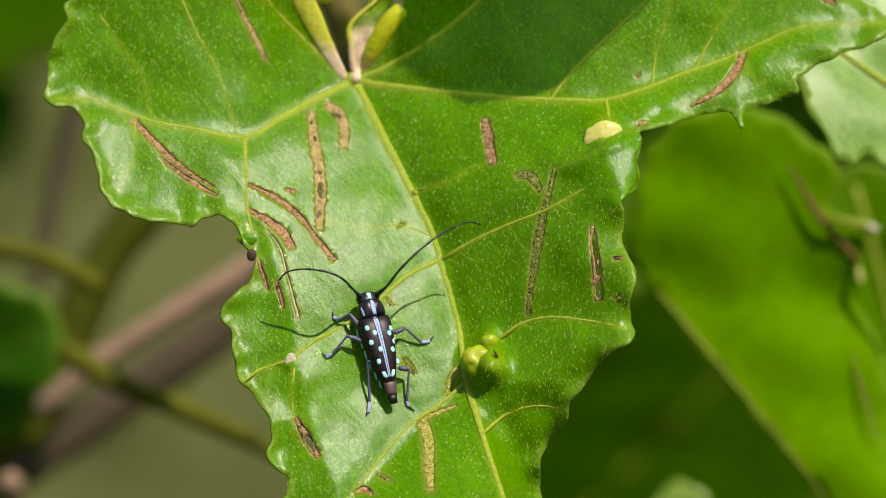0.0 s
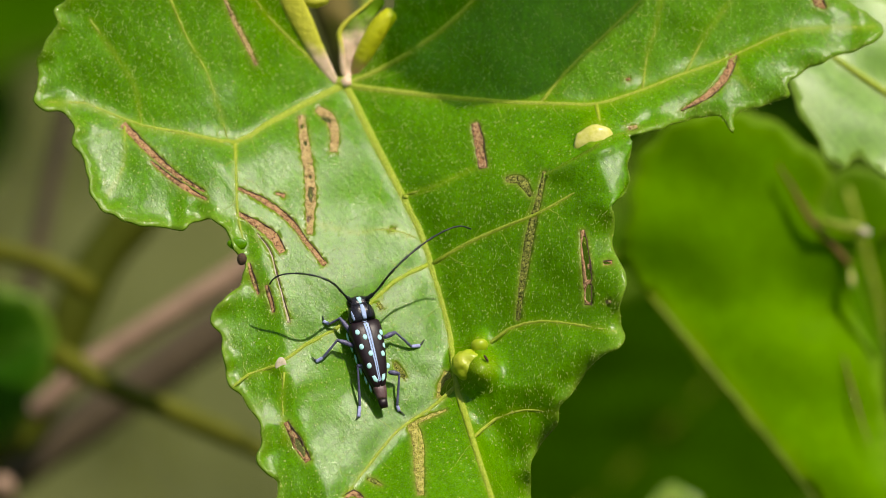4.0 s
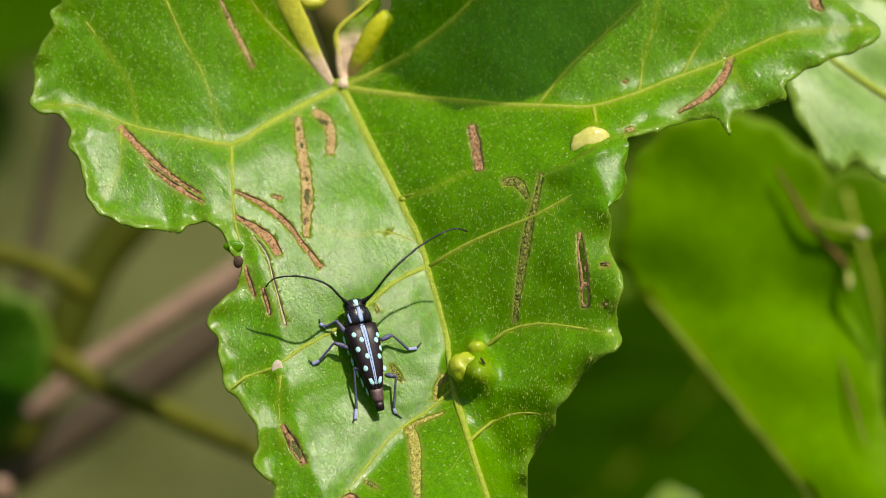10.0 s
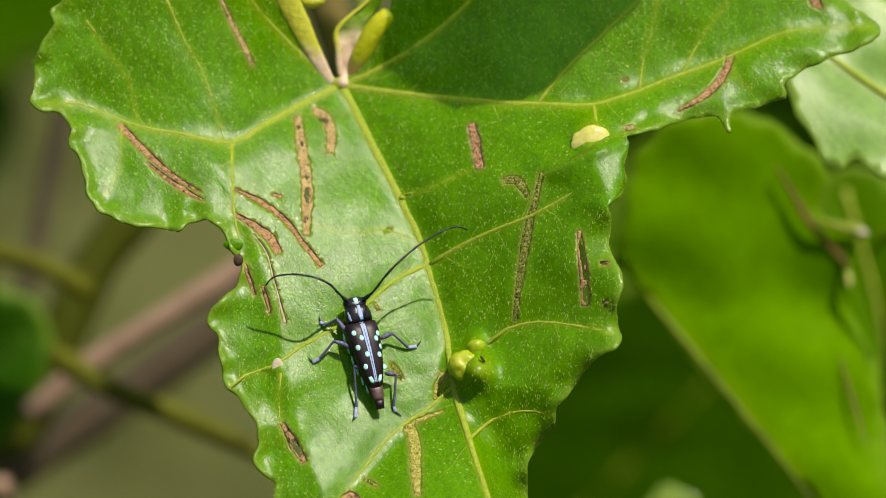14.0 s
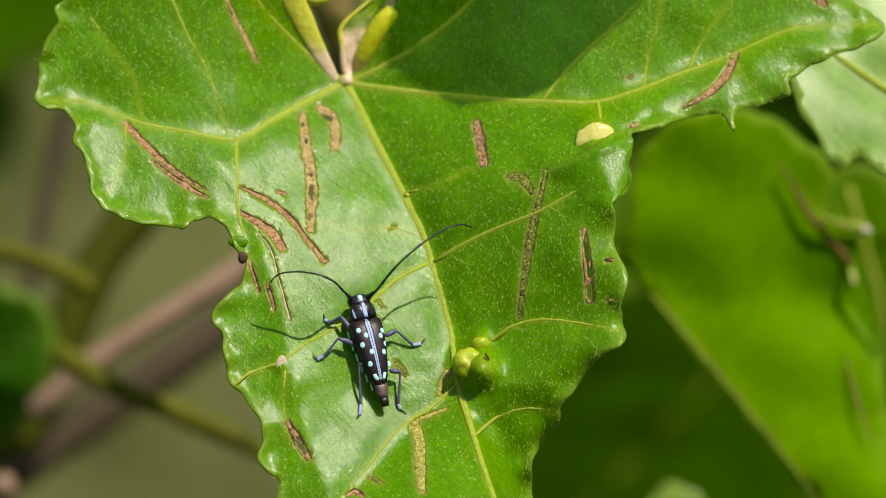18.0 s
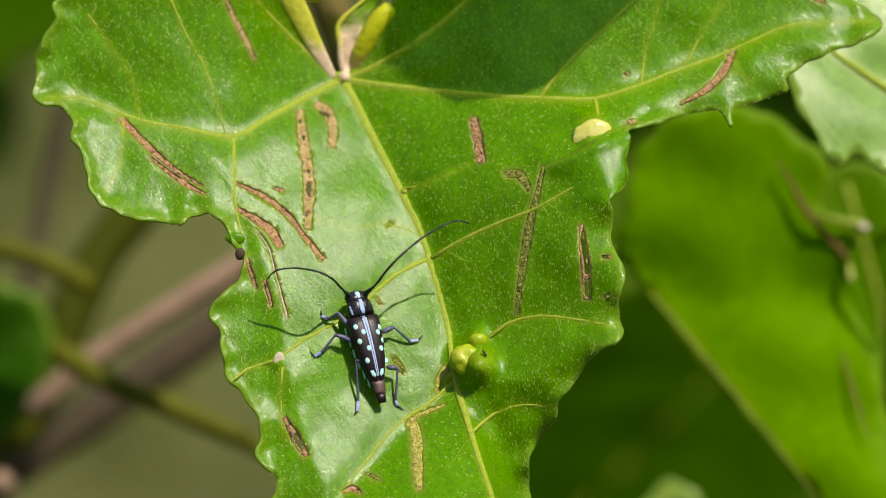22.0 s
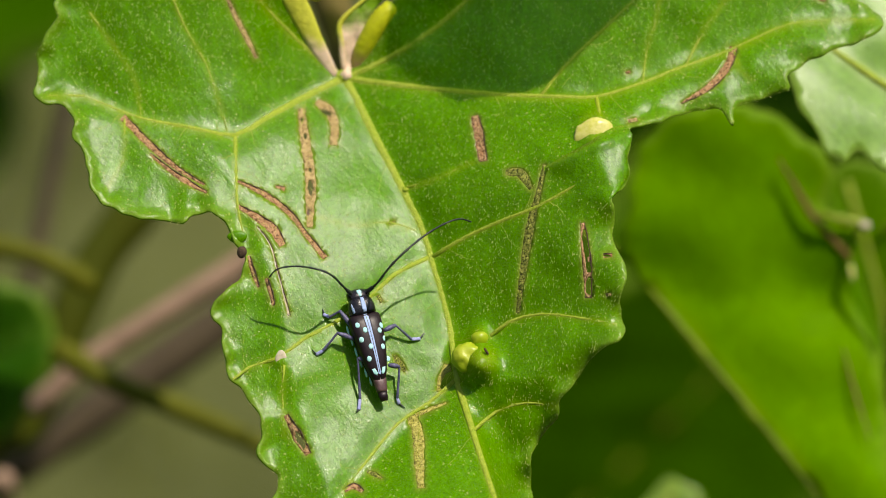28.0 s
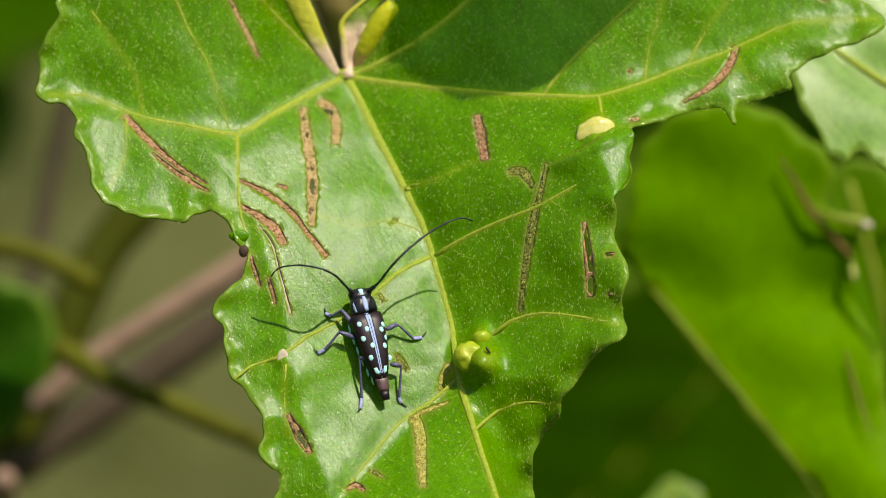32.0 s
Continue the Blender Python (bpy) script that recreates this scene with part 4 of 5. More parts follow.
plain_leaf("leaf", flat([(42.6, 27.2, -22.0), (43.8, 20.8, -22.0), (44.9, 17.6, -22.0), (46.6, 14.2, -22.0), (48.9, 10.7, -22.0), (50.3, 9.9, -22.0), (52.8, 11.1, -22.0), (56.2, 8.5, -22.0), (59.2, 12.2, -22.0), (60.1, 20.8, -22.0), (58.3, 30.1, -22.0), (54.1, 33.4, -22.0), (46.9, 33.0, -22.0)]),
           [flat([(59.1, 17.9, -22.0), (52.6, 22.2, -22.0), (45.5, 27.2, -22.0)])],
           at_depth(22), LEAF_PALE, "glossy pale green leaf just behind the lobed leaf", lambda x, y: -0.27 * (x - 50) - 0.38 * (y - 15), 1.2, seed=42)
plain_leaf("leaf", flat([(-78.8, -3.4, -130.0), (-70.1, -6.0, -130.0), (-64.0, -7.6, -130.0), (-61.0, -10.9, -130.0), (-60.2, -15.6, -130.0), (-61.6, -21.7, -130.0), (-64.9, -27.1, -130.0), (-70.1, -31.3, -130.0), (-80.6, -27.8, -130.0), (-85.8, -13.9, -130.0)]),
           [flat([(-81.4, -15.6, -130.0), (-71.9, -17.4, -130.0), (-64.0, -13.9, -130.0)])],
           at_depth(130), LEAF_SIDE, "small dark green leaf beside the branch", lambda x, y: 0.2 * (x + 60) + 0.3 * y, seed=43, vein_mat=LEAF_SIDE)
plain_leaf("leaf", flat([(30.0, -39.5, -110.0), (31.9, -37.2, -110.0), (34.4, -35.8, -110.0), (36.9, -36.7, -110.0), (39.1, -38.7, -110.0), (37.6, -45.4, -110.0), (32.5, -49.6, -110.0), (29.2, -45.4, -110.0)]),
           [flat([(30.9, -47.1, -110.0), (32.5, -42.1, -110.0), (34.6, -37.0, -110.0)])],
           at_depth(110), LEAF_PALE, "pale leaf tip low behind the lobed leaf", lambda x, y: 0.1 * y, seed=44)
plain_leaf("leaf", flat([(62.5, -28.7, -95.0), (64.4, -26.2, -95.0), (70.3, -27.0, -95.0), (75.2, -34.4, -95.0), (71.9, -42.6, -95.0), (64.5, -41.0, -95.0), (62.1, -34.4, -95.0)]),
           [flat([(71.9, -34.4, -95.0), (67.0, -33.6, -95.0), (62.9, -32.8, -95.0)])],
           at_depth(95), LEAF_PALE, "pale green leaf edge at the shrub's side", lambda x, y: 0.1 * x, seed=45)


# an unseen leaf above, placed to shade the upper part of the lobed leaf
def shade_leaf():
    s = FACE.to_3x3().inverted() @ SUN_WAY
    k = 60.0
    pts = [(-5.6, 27.4), (-3.6, 22.61), (-0.82, 18.65), (1.37, 15.78), (4.51, 14.82), (8.27, 14.41), (10.66, 15.10), (12.57, 16.60), (15.44, 19.60), (19.95, 23.84), (25.00, 29.17), (31.15, 36.95), (34.56, 57.45), (28.42, 91.60), (-12.57, 91.60), (-24.86, 58.81), (-13.20, 40.37), (-6.4, 34.0)]
    out = np.array(pts)
    c = out.mean(0)
    ob = plain_leaf("leaf", out - c, [np.array([(1.09, 43.78), (3.14, 33.54), (4.51, 19.88)]) - c],
                    FACE @ Matrix.Translation(Vector((c[0] + s.x * k, c[1] + s.y * k, s.z * k - 5.5)) * MM), LEAF_CLEAR,
                    "unseen thin light green leaf, part clear, shading the lobed leaf", lambda x, y: 0 * x, seed=46, wave=0.2, thick=0.0, rib_size=0.12)
    return ob


shade_leaf()


# ---- stems and branches ----
def to_ground(u, v, w):
    """Points of the face's space from (u, v, w) straight down to the soil."""
    turn = FACE.inverted()
    top = FACE @ (Vector((u, v, w)) * MM)
    return [tuple((turn @ Vector((top.x + 0.012 * math.sin(3 * f), top.y, top.z + (-0.02 - top.z) * f))) / MM) for f in (0.1, 0.3, 0.55, 0.8, 1.0)]


def rod(name, pts, radii, mat, label, category, seed=0, knots=0.08, knobs=()):
    """A stem or branch with its joints (knobs: places along it, 0 to 1)."""
    root = empty(name, FACE, label, category)
    p = smooth_line(pts, 3.0)
    n = len(p)
    r = np.interp(np.linspace(0, 1, n), np.linspace(0, 1, len(radii)), radii)
    r = r * (1 + knots * ripple(waves(seed, 18), np.arange(n) * 3.0, np.zeros(n)))
    part("shaft", tube(p, r, 16), mat, root)
    for k in knobs:
        i = max(1, min(n - 2, int(k * n)))
        c, d = Vector(p[i]), Vector(p[i + 1] - p[i - 1]).normalized()
        part("joint", tube([c - d * r[i] * 0.5, c, c + d * r[i] * 0.5], (r[i] * 0.95, r[i] * 1.22, r[i] * 0.95), 14), mat, root)
        side = d.cross(Vector((0, 0, 1))).normalized()
        q = c + side * r[i] * (1 if (i % 2) else -1)
        part("thorn", tube([q - side * 0.3, q + side * r[i] * 0.5 + d * 0.4], (0.5, 0.15), 8), mat, root)
    return root


rod("branch", [(-62.6, -25.4, -125.0), (-54.0, -18.1, -125.0), (-41.9, -10.3, -125.0), (-30.6, -3.2, -125.0), (-14.2, 7.9, -125.0), (10.0, 25.2, -125.0)], (1.9, 2.0, 2.0, 2.2), BARK, "pinkish-brown bare branch behind the leaf", "branch", 51, knobs=(0.12, 0.55))
rod("branch", to_ground(-96.0, -58.0, -178.0)[::-1] + [(-88.5, -48.7, -175.0), (-69.7, -36.5, -175.0), (-52.9, -24.7, -175.0), (-36.0, -12.6, -175.0), (-13.5, 3.8, -175.0), (10.9, 20.7, -175.0)], (6.0, 5.0, 4.2, 4.0, 3.8), BARK_DARK, "thick dark brown branch in the shade", "branch", 52, knobs=(0.3, 0.45, 0.8))
rod("stem", [(-18.8, 44.8, -60.0), (-16.1, 35.5, -60.0), (-13.8, 27.8, -60.0), (-11.1, 17.0, -60.0), (-6.5, 1.6, -60.0)] + to_ground(-4.0, 1.0, -62.0), (2.6, 2.8, 3.0, 3.4, 4.5), OLIVE_BARK, "olive brown main stem behind the leaf", "stem", 57, knobs=(0.05, 0.3, 0.5, 0.7))
rod("stem", [(-77.5, 0.9, -120.0), (-67.2, -0.8, -120.0), (-61.2, -2.3, -120.0), (-56.1, -4.9, -120.0), (-53.5, -6.8, -120.0)], (1.8, 1.7, 1.6), GREEN_STEM, "curved green leaf stalk", "stem", 53, knobs=(0.97,))
rod("stem", [(-40.9, 18.1, -150.0), (-48.1, 6.4, -150.0), (-54.4, -1.7, -150.0), (-58.9, -10.7, -150.0), (-61.6, -17.9, -150.0), (-67.0, -28.7, -150.0), (-76.0, -41.4, -150.0)] + to_ground(-96.0, -56.0, -154.0), (3.8, 4.2, 4.6, 5.2), DARK_STEM, "thick olive green stem", "stem", 54, knobs=(0.35, 0.6, 0.8))
rod("stem", [(-57.7, -15.9, -110.0), (-49.2, -21.0, -110.0), (-38.3, -25.4, -110.0), (-26.5, -30.8, -110.0), (-13.8, -37.0, -110.0)], (1.8, 1.7, 1.5), GREEN_STEM, "thin olive green leaf stalk", "stem", 55, knobs=(0.06, 0.8))
rod("twig", [(-59.9, 36.0, -180.0), (-63.5, 19.9, -180.0), (-67.0, 3.9, -180.0), (-69.8, -9.4, -180.0)], (1.7, 1.6, 1.4), BARK_DARK, "thin dark brown bare twig", "twig", 56, knobs=(0.3, 0.7))


rod("branch", [(-66.6, -36.2, -118.0), (-68.5, -38.0, -135.0), (-73.0, -43.0, -165.0), (-80.0, -50.0, -176.0)], (1.7, 1.8, 2.0), BARK, "short broken branch with a pale end", "branch", 63, knobs=(0.5,))
rod("stem", [(95.0, 138.0, -68.0), (98.0, 90.0, -55.0), (103.0, 50.0, -40.0), (106.0, 15.0, -24.0), (106.0, -20.0, -45.0)] + to_ground(106.0, -30.0, -50.0), (1.6, 2.0, 2.4, 3.0, 4.0), OLIVE_BARK, "olive brown side stem of the shrub", "stem", 58, knobs=(0.06, 0.12, 0.2, 0.4))
for line in ([(26.0, -3.0, -71.5), (20.0, 1.0, -69.0), (10.0, 4.0, -64.0), (-4.0, 4.0, -61.0)],
             [(58.3, 12.8, -22.0), (60.1, 10.8, -22.0), (80.0, 3.0, -22.0), (106.0, -2.0, -26.0)],
             [(70.2, -34.3, -94.0), (75.1, -33.5, -94.0), (84.0, -26.0, -80.0), (106.0, -24.0, -48.0)],
             [(64.1, 1.7, -98.0), (69.0, 3.4, -98.0), (85.0, 8.0, -70.0), (106.0, 4.0, -30.0)],
             [(-81.2, -15.6, -146.0), (-73.4, -17.3, -145.0), (-62.9, -18.6, -143.0), (-61.2, -17.8, -146.0)],
             [(30.7, -47.0, -108.0), (28.2, -53.7, -108.0), (10.0, -52.0, -98.0), (-3.0, -55.0, -96.0)],
             [(30.0, 86.0, 28.0), (45.0, 115.0, 0.0), (95.0, 130.0, -66.0)]):
    rod("leaf_stalk", line, (0.4, 0.5, 0.8), OLIVE, "slender green leaf stalk on its stem", "leaf stalk", 59, 0.03)


# ---- ground and shrubs far behind ----
def ground():
    bm = bmesh.new()
    bmesh.ops.create_grid(bm, x_segments=60, y_segments=60, size=400)
    tagged(bm_object("ground", bm, GROUND), "dry olive green grassy ground", "ground", kind="structure")


ground()


def hedge():
    """Tall leafy greenery round the camera's side, unseen, added to block sky light."""
    rn = np.random.RandomState(6)
    wa, wb = waves(71, 0.9), waves(72, 0.25)

    def spot(f, h):
        a = math.pi * (0.95 + 1.10 * f)
        x, z = a * 3.2, h * 2.3
        n = 0.16 * ripple(wa, np.array([x]), np.array([z]))[0] + 0.05 * ripple(wb, np.array([x]), np.array([z]))[0]
        rad = 3.3 + n + 0.25 * h * h
        return rad * math.cos(a), rad * math.sin(a), -0.02 + z + 0.5 * h * n

    bm = bmesh.new()
    cols, rows = 150, 44
    grid = [[bm.verts.new(spot(i / cols, j / rows)) for i in range(cols + 1)] for j in range(rows + 1)]
    for j in range(rows):
        for i in range(cols):
            bm.faces.new((grid[j][i], grid[j + 1][i], grid[j + 1][i + 1], grid[j][i + 1]))
    ob = bm_object("hedge", bm, ADDED_HEDGE)
    m = ob.modifiers.new("thickness", "SOLIDIFY")
    m.thickness, m.offset = 0.4, 1
    tagged(ob, "tall green unseen hedge, added to block sky and bounce green", "hedge", kind="structure")
    verts, faces = [], []
    for _ in range(9000):
        p = Vector(spot(rn.rand(), rn.rand()))
        out = Vector((-p.x, -p.y, 1.2)).normalized()
        d = Vector((rn.normal(), rn.normal(), rn.normal() - 0.6)).normalized()
        side = d.cross(out + 0.6 * Vector((rn.normal(), rn.normal(), rn.normal()))).normalized()
        ln, wd = rn.uniform(0.06, 0.13), rn.uniform(0.022, 0.05)
        p = p + out * rn.uniform(0.0, 0.10)
        n0 = len(verts)
        verts += [p, p + d * ln * 0.45 + side * wd + out * 0.01, p + d * ln, p + d * ln * 0.45 - side * wd + out * 0.01]
        faces += [(n0, n0 + 1, n0 + 2), (n0, n0 + 2, n0 + 3)]
    me = bpy.data.meshes.new("added_hedge_leaves")
    me.from_pydata([tuple(v) for v in verts], [], faces)
    me.materials.append(ADDED_HEDGE)
    leaves = new("added_hedge_leaves", me)
    leaves.parent = ob
    tagged(leaves, "small green leaves of the added hedge", kind="stuff")


def grass():
    """Short dry grass round the foot of the shrub."""
    rn = np.random.RandomState(12)
    verts, faces = [], []
    for _ in range(14000):
        x, y = rn.uniform(-2.6, 2.6), rn.uniform(-2.4, 4.5)
        ln, a, lean = rn.uniform(0.03, 0.11), rn.uniform(0, 6.28), rn.uniform(0.1, 0.8)
        cx, cy = math.cos(a), math.sin(a)
        n0 = len(verts)
        w = rn.uniform(0.0015, 0.004)
        verts += [(x - cy * w, y + cx * w, -0.005), (x + cy * w, y - cx * w, -0.005),
                  (x + cx * lean * ln * 0.4 + cy * w * 0.7, y + cy * lean * ln * 0.4 - cx * w * 0.7, ln * 0.6), (x + cx * lean * ln, y + cy * lean * ln, ln)]
        faces += [(n0, n0 + 1, n0 + 2), (n0, n0 + 2, n0 + 3)]
    me = bpy.data.meshes.new("grass")
    me.from_pydata(verts, [], faces)
    me.materials.append(GRASS)
    tagged(new("grass", me), "short dry olive green grass", "grass", kind="stuff")


grass()
hedge()


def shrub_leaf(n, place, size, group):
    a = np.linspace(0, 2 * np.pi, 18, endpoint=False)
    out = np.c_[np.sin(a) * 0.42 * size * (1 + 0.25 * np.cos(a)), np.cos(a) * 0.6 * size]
    return plain_leaf("leaf", out, [np.array([(0, -0.5 * size), (0, 0.5 * size)])], place, LEAF_SHADED,
                      "dark green shrub leaf with its shade put into the colour", lambda x, y: 0.004 * x * x, size / 14, seed=60 + n, group=group)


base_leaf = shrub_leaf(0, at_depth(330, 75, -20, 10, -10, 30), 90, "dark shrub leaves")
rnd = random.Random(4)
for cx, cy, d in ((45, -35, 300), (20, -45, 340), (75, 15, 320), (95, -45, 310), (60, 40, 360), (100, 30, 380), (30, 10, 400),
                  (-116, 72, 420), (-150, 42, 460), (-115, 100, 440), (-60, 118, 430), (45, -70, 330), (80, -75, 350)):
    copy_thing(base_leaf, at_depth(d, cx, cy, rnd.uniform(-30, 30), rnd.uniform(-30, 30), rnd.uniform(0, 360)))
    spot = FACE @ (Vector((cx, cy, -d)) * MM)
    sx, sy = (0.075, 0.36) if cx > 0 else (-0.19, 0.44)
    turn = FACE.inverted()
    ends = [Vector((sx, sy, spot.z - 0.06)), (Vector((sx, sy, spot.z - 0.02)) + spot) / 2, spot]
    rod("twig", [tuple(turn @ e / MM) for e in ends], (1.6, 1.2, 0.9), TWIG_SHADED, "thin shrub twig with shade put into its colour", "twig", 61, 0.04)
for sx, sy in ((0.075, 0.36), (-0.19, 0.44)):
    turn = FACE.inverted()
    rod("stem", [tuple(turn @ Vector((sx + 0.01 * math.sin(7 * z), sy, z)) / MM) for z in (1.05, 0.85, 0.6, 0.3, -0.02)], (2.0, 3.5, 4.5, 5.5), TWIG_SHADED, "upright shrub stem, darkened in colour for shade", "stem", 62, knobs=(0.3, 0.6))

# ---- the beetle ----
BODY = surf(*(-9.00, -13.68), 0.5)
_gu = (relief(BODY.x + 3, BODY.y)[0] - relief(BODY.x - 3, BODY.y)[0]) / 6
_gv = (relief(BODY.x, BODY.y + 5)[0] - relief(BODY.x, BODY.y - 5)[0]) / 10
_z = Vector((-_gu, -_gv, 1)).normalized()
_y = Vector((-0.265, 0.964, -0.265 * _gu + 0.964 * _gv)).normalized()
_x = _y.cross(_z)
_turn = Matrix((_x, _y, _z)).transposed()
ON_LEAF = FACE @ Matrix.Translation(BODY * MM) @ _turn.to_4x4()


def on(u, v, h):
    """The point at height h over the beetle's plane that stands before (u, v) of the leaf, in the beetle's space."""
    d = Vector((u, v)) - Vector((BODY.x, BODY.y)) - Vector((_z.x, _z.y)) * h
    det = _x.x * _y.y - _x.y * _y.x
    return Vector(((d.x * _y.y - d.y * _y.x) / det, (_x.x * d.y - _x.y * d.x) / det, h))


def foot(u, v, lift=0.1):
    return _turn.inverted() @ (surf(u, v, lift) - BODY)


def loft(stations, sides=24, lo=0.0, hi=2 * math.pi, close=True, box=0.8):
    """A skin through cross sections (y, half width, low, high)."""
    bm = bmesh.new()
    rings = []
    for y, hw, z0, z1, *x0 in stations:
        c, r = (z0 + z1) / 2, (z1 - z0) / 2
        n = sides if close else sides + 1
        ring = []
        for k in range(n):
            a = lo + (hi - lo) * k / sides
            ca, sa = math.cos(a), math.sin(a)
            ring.append(bm.verts.new(Vector(((x0[0] if x0 else 0) + hw * math.copysign(abs(ca) ** box, ca), y, c + r * math.copysign(abs(sa) ** box, sa))) * MM))
        rings.append(ring)
    for a, b in zip(rings, rings[1:]):
        for k in range(len(a) if close else len(a) - 1):
            bm.faces.new((a[k], a[(k + 1) % len(a)], b[(k + 1) % len(b)], b[k]))
    if close:
        for ring in (rings[0], rings[-1]):
            bm.faces.new(ring)
    bmesh.ops.recalc_face_normals(bm, faces=bm.faces)
    return bm


EL_Y = (4.3, 4.0, 3.0, 1.5, 0.0, -1.5, -2.8, -3.6, -3.9)
EL_W = (1.55, 1.92, 1.96, 1.84, 1.66, 1.42, 1.10, 0.86, 0.56)
EL_T = (2.45, 2.75, 2.95, 2.95, 2.85, 2.65, 2.35, 2.10, 1.95)
EL_B = 0.75


def shell_top(x, y):
    hw = np.interp(-y, [-q for q in EL_Y], EL_W)
    top = np.interp(-y, [-q for q in EL_Y], EL_T)
    c, r = (EL_B + top) / 2, (top - EL_B) / 2
    k = max(0.0, 1 - (abs(x) / hw) ** 3.2) ** 0.31
    return c + r * k


def patch(name, outline, parent, mat, lift=0.03, top=shell_top):
    """A thin patch of scales that follows the shell."""
    bm = bmesh.new()
    c = np.mean(outline, 0)
    rings = []
    for s in (0.5, 1.0):
        rings.append([bm.verts.new(Vector((q[0], q[1], top(q[0], q[1]) + lift * (1.2 if s < 1 else 1.0))) * MM) for q in c + (np.array(outline) - c) * s])
    low = [bm.verts.new(Vector((q[0], q[1], top(q[0], q[1]) - 0.04)) * MM) for q in outline]
    mid = bm.verts.new(Vector((c[0], c[1], top(c[0], c[1]) + lift * 1.3)) * MM)
    n = len(outline)
    for k in range(n):
        j = (k + 1) % n
        bm.faces.new((mid, rings[0][k], rings[0][j]))
        bm.faces.new((rings[0][k], rings[1][k], rings[1][j], rings[0][j]))
        bm.faces.new((rings[1][k], low[k], low[j], rings[1][j]))
    bmesh.ops.recalc_face_normals(bm, faces=bm.faces)
    return part(name, bm, mat, parent)


def beetle():
    root = empty("longhorn_beetle", ON_LEAF, "black longhorn beetle with pale turquoise spots resting on the leaf", "beetle")
    part("abdomen", loft([(3.6, 1.5, 0.55, 1.6), (1.5, 1.7, 0.45, 1.6), (-1.5, 1.4, 0.45, 1.5), (-3.4, 0.95, 0.55, 1.7), (-4.4, 0.8, 0.6, 1.7)]), SHELL, root)
    for sx in (-1, 1):
        st = [(y, w, EL_B, t) for y, w, t in zip(EL_Y, EL_W, EL_T)]
        if sx > 0:
            bm = loft(st, 20, -0.15, math.pi / 2 - 0.012, False, 0.62)
        else:
            bm = loft(st, 20, math.pi / 2 + 0.012, math.pi + 0.15, False, 0.62)
        el = part("elytron", bm, SHELL, root, "glossy black-brown wing case with round spots")
        m = el.modifiers.new("thickness", "SOLIDIFY")
        m.thickness, m.offset = 0.08 * MM, -1
        spots = ([(-10.13, -10.18), (-9.22, -10.74), (-9.63, -11.89), (-8.54, -12.66), (-8.72, -14.14)] if sx < 0 else [(-7.08, -10.23), (-7.51, -10.79), (-6.74, -11.89), (-7.10, -12.70), (-6.40, -14.14)])
        for n, (u, v) in enumerate(spots):
            p = on(u, v, 2.6)
            p = on(u, v, shell_top(p.x, p.y))
            x = max(min(p.x, 1.58), -1.58)
            patch("spot", [(x + 0.27 * math.cos(a), p.y + 0.34 * math.sin(a)) for a in np.linspace(0, 2 * math.pi, 14, endpoint=False)], el, SPOT)
        patch("end_spot", [(sx * a, b) for a, b in ((0.84, -2.55), (0.48, -2.55), (0.22, -3.1), (0.34, -3.4), (0.70, -3.15))], el, SPOT)
        patch_pts = [(sx * 0.03, y) for y in np.linspace(4.1, -3.3, 20)] + [(sx * w, y) for y, w in zip(np.linspace(-3.3, 4.1, 20), np.linspace(0.14, 0.30, 20))]
        bm = bmesh.new()
        a = [bm.verts.new(Vector((q[0], q[1], shell_top(*q) + 0.025)) * MM) for q in patch_pts[:20]]
        b = [bm.verts.new(Vector((q[0], q[1], shell_top(*q) + 0.025)) * MM) for q in patch_pts[20:][::-1]]
        for k in range(19):
            bm.faces.new((a[k], b[k], b[k + 1], a[k + 1]))
        bmesh.ops.recalc_face_normals(bm, faces=bm.faces)
        part("suture_band", bm, BAND, el, "pale blue band along the seam")
    tail = part("tail_segment", loft([(-3.3, 0.85, 0.7, 1.95), (-4.2, 0.80, 0.7, 1.95), (-5.0, 0.66, 0.75, 1.85), (-5.3, 0.60, 0.8, 1.75)]), TAIL, root, "purplish brown tail plate")
    part("tail_tip", loft([(-5.2, 0.58, 0.8, 1.7), (-5.9, 0.52, 0.8, 1.55), (-6.35, 0.45, 0.85, 1.4)]), SHELL, root)
    pro = part("pronotum", loft([(4.15, 1.50, 0.8, 2.75), (4.4, 1.62, 0.7, 2.95), (5.2, 1.62, 0.65, 3.05), (5.9, 1.45, 0.7, 2.95), (6.2, 1.28, 0.8, 2.8)]), HEAD, root, "glossy black rounded fore-back")
    pt = lambda x, y: 1.85 + 1.19 * max(0.0, 1 - (abs(x) / 1.56) ** 2.5) ** 0.4
    patch("stripe", [(-0.20, 4.3), (0.20, 4.3), (0.28, 4.9), (0.24, 5.5), (0.18, 6.1), (-0.18, 6.1), (-0.24, 5.5), (-0.28, 4.9)], pro, BAND, 0.05, pt)
    patch("side_stripe", [(-1.34, 4.4), (-1.16, 4.4), (-1.2, 5.0), (-1.3, 5.6), (-1.42, 5.4), (-1.44, 4.9)], pro, BAND, 0.06, pt)
    head = part("head", loft([(6.0, 1.2, 0.8, 2.75), (6.4, 1.35, 0.75, 2.8), (6.8, 1.28, 0.8, 2.7), (7.15, 1.1, 0.9, 2.5), (7.4, 0.75, 1.1, 2.1), (7.48, 0.4, 1.3, 1.9)]), HEAD, root)
    ht = lambda x, y: np.interp(y, (6.0, 6.5, 7.0, 7.4), (2.78, 2.78, 2.6, 2.2)) - 0.15 * x * x
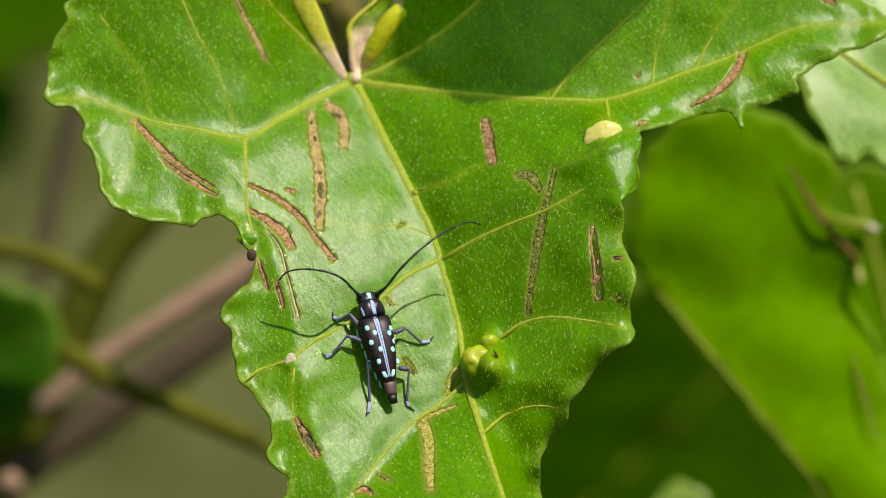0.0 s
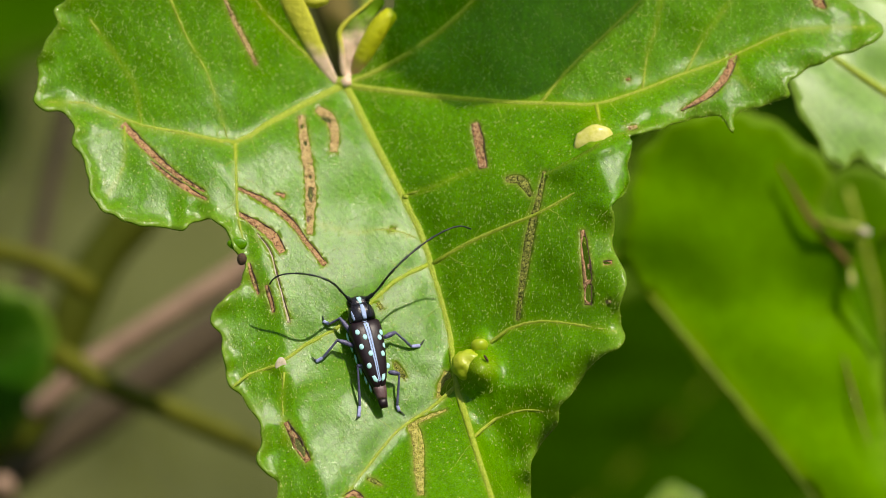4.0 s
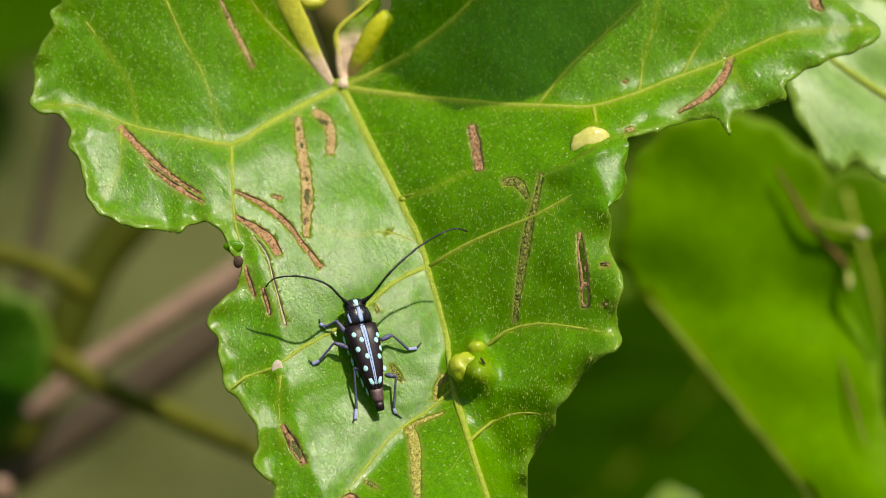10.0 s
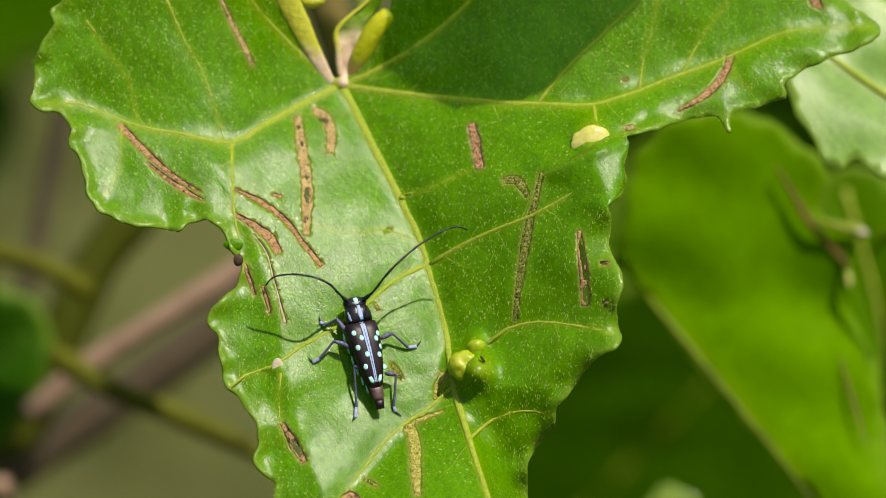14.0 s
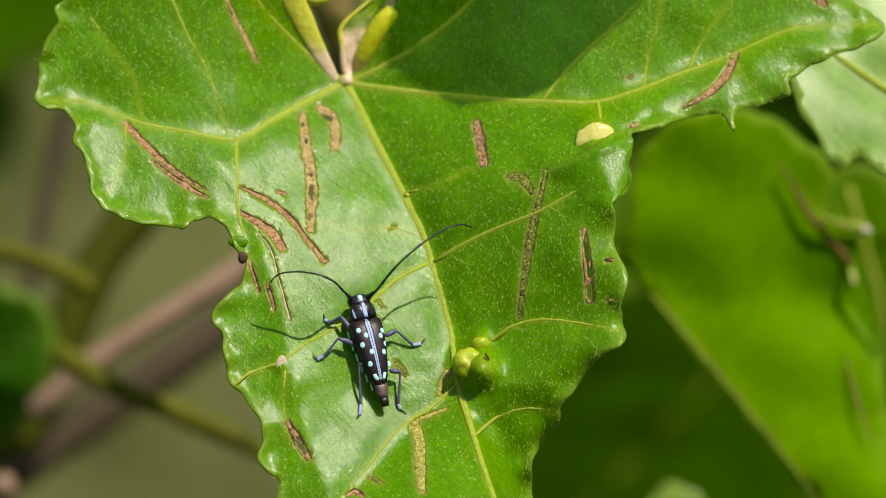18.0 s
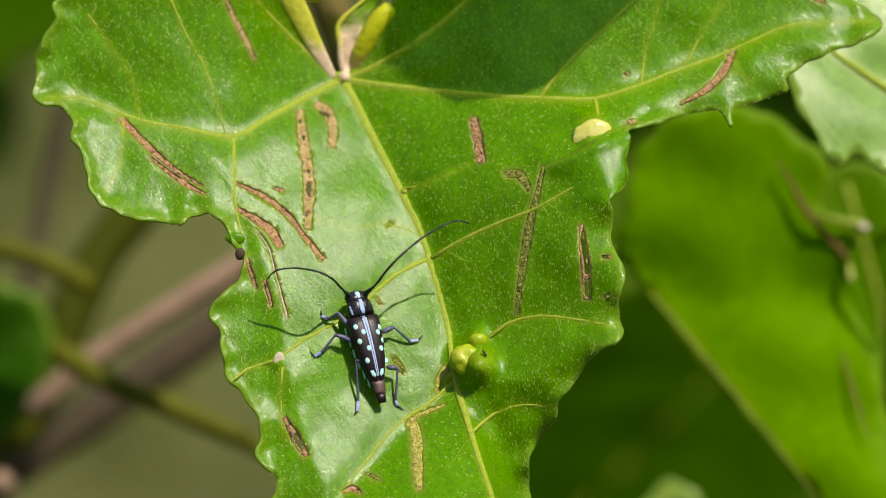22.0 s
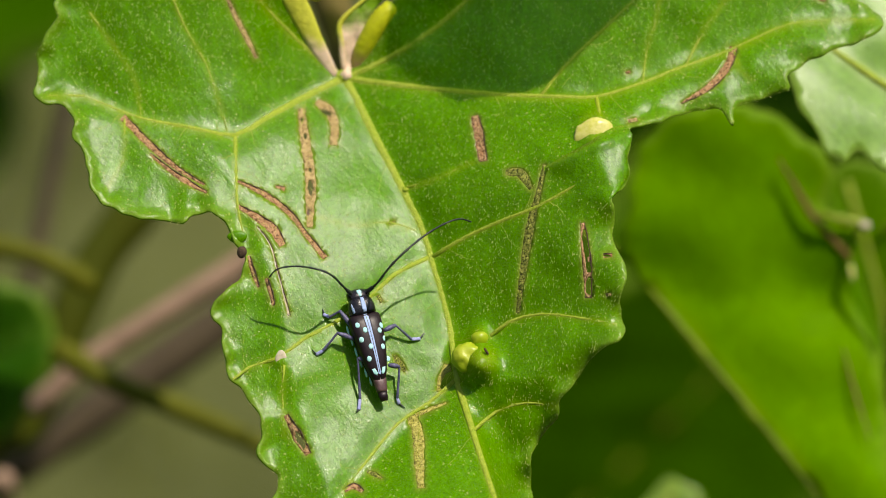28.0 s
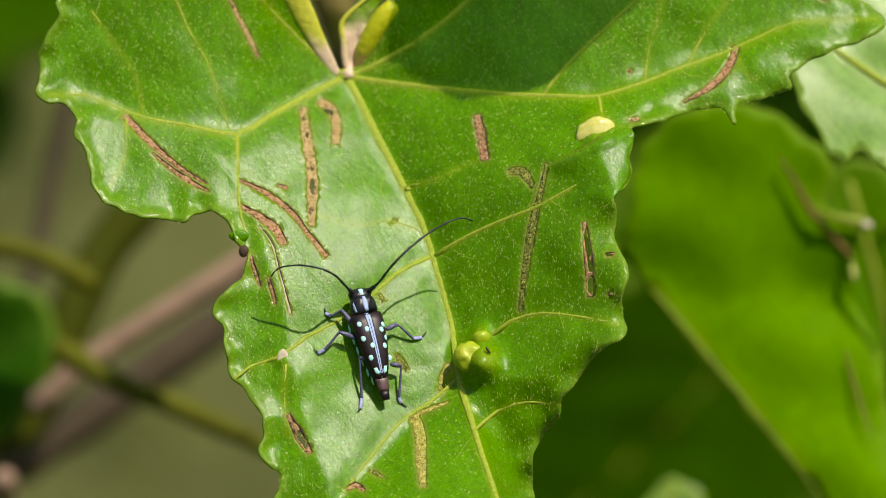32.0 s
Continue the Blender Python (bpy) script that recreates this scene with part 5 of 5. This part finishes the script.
    patch("face_mark", [(-0.3, 6.95), (-0.12, 6.3), (0.12, 6.3), (0.3, 6.95), (0.2, 7.2), (-0.2, 7.2)], head, SPOT, 0.06, ht)
    for sx in (-1, 1):
        part("eye", ball((sx * 1.1, 6.75, 2.0), (0.36, 0.5, 0.55)), EYE, head, "shiny black eye")
    # side patches of pale scales along the flank
    for y in (3.0, 1.6, 0.2, -1.2, -2.5, -3.6):
        for sx in (-1, 1):
            hw = np.interp(-y, [-q for q in EL_Y], EL_W)
            part("flank_spot", ball((sx * hw - (0.02 if sx < 0 else 0.30), y, 0.66), (0.12, 0.60, 0.26), 12, 8), SPOT, root, "white scaled flank mark")
    legs = [
        ([(-10.72, -10.59), (-12.45, -8.67), (-13.73, -9.43)], [(-13.73, -9.43), (-14.41, -9.08), (-14.55, -8.40)], (1.3, 1.9, 0.7)),
        ([(-10.52, -11.89), (-12.77, -11.34), (-14.48, -13.46)], [(-14.48, -13.46), (-15.30, -13.93), (-15.85, -13.39)], (1.3, 1.9, 0.5)),
        ([(-9.02, -14.41), (-10.31, -14.41), (-10.04, -19.26)], [(-10.04, -19.40), (-10.18, -20.56), (-10.52, -20.97)], (1.3, 2.0, 0.4)),
        ([(-6.97, -10.86), (-5.74, -10.38), (-3.83, -12.09)], [(-3.83, -12.09), (-2.80, -12.02), (-2.25, -11.34)], (1.3, 1.7, 0.5)),
        ([(-6.42, -14.96), (-5.26, -15.44), (-5.53, -19.19)], [(-5.53, -19.19), (-5.33, -19.88), (-4.58, -20.42)], (1.3, 1.8, 0.4)),
    ]
    for (a, b, c), (d, e, f), (ha, hb, hc) in legs:
        p0, p1, p2 = on(*a, ha), foot(*b, hb), foot(*c, hc)
        mid = (p0 + p1) / 2 + Vector((0, 0, 0.12))
        leg = part("leg", tube(smooth_line([p0, mid, p1], 0.25), (0.22, 0.30, 0.33, 0.27, 0.18), 10), LEG, root)
        part("tibia", tube(smooth_line([p1, (p1 + p2) / 2 + Vector((0, 0, 0.06)), p2], 0.25), (0.14, 0.13, 0.16, 0.18), 8), LEG, leg, "blue-grey shin")
        q1, q2 = foot(*e, 0.12), foot(*f, 0.15)
        q2.z = max(q2.z, q1.z)
        part("tarsus", tube(smooth_line([p2, (p2 + q1) / 2 + Vector((0, 0, 0.03)), q1], 0.2), (0.16, 0.24, 0.20, 0.25), 8, 0.7), TARSUS, leg, "pale lilac foot")
        part("claw", tube(smooth_line([q1, (q1 + q2) / 2 + Vector((0, 0, 0.1)), q2], 0.2), (0.12, 0.10, 0.05), 6), ANTENNA, leg)
    feelers = [
        ([(-10.86, -6.56), (-12.16, -5.60), (-13.25, -4.51), (-14.96, -3.69), (-17.35, -3.28), (-19.40, -3.42), (-20.42, -3.89), (-20.97, -4.58)], (2.3, 5.2, 8.2, 9.2, 8.4, 7.2, 6.0, 5.0)),
        ([(-9.15, -6.35), (-7.92, -5.26), (-6.42, -3.35), (-4.37, -1.30), (-1.98, 0.61), (0.41, 1.98), (2.12, 2.46), (3.42, 2.12)], (2.3, 6.2, 10.6, 12.2, 11.6, 9.6, 7.8, 6.4)),
    ]
    for line, hs in feelers:
        p = smooth_line([on(*q, h) if n == 0 else foot(*q, h) for n, (q, h) in enumerate(zip(line, hs))], 0.2)
        n = len(p)
        cuts = [0] + [int(n * f) for f in (0.09, 0.12, 0.26, 0.40, 0.52, 0.63, 0.73, 0.82, 0.91)] + [n - 1]
        for k, (i, j) in enumerate(zip(cuts, cuts[1:])):
            r = 0.20 - 0.009 * k
            rr = (r * 0.9, r * 1.35, r * 1.2) if k == 0 else (r * 0.75, r * 0.75, r * 0.95)
            bm = tube(p[i:j + 1], rr, 8)
            if k == 0:
                ant = part("antenna", bm, ANTENNA, root, "thin black feeler")
            else:
                part("antenna_segment", bm, ANTENNA, ant)
    return root


beetle()


def motions():
    """The beetle rests on the leaf; only the camera sways."""


motions()
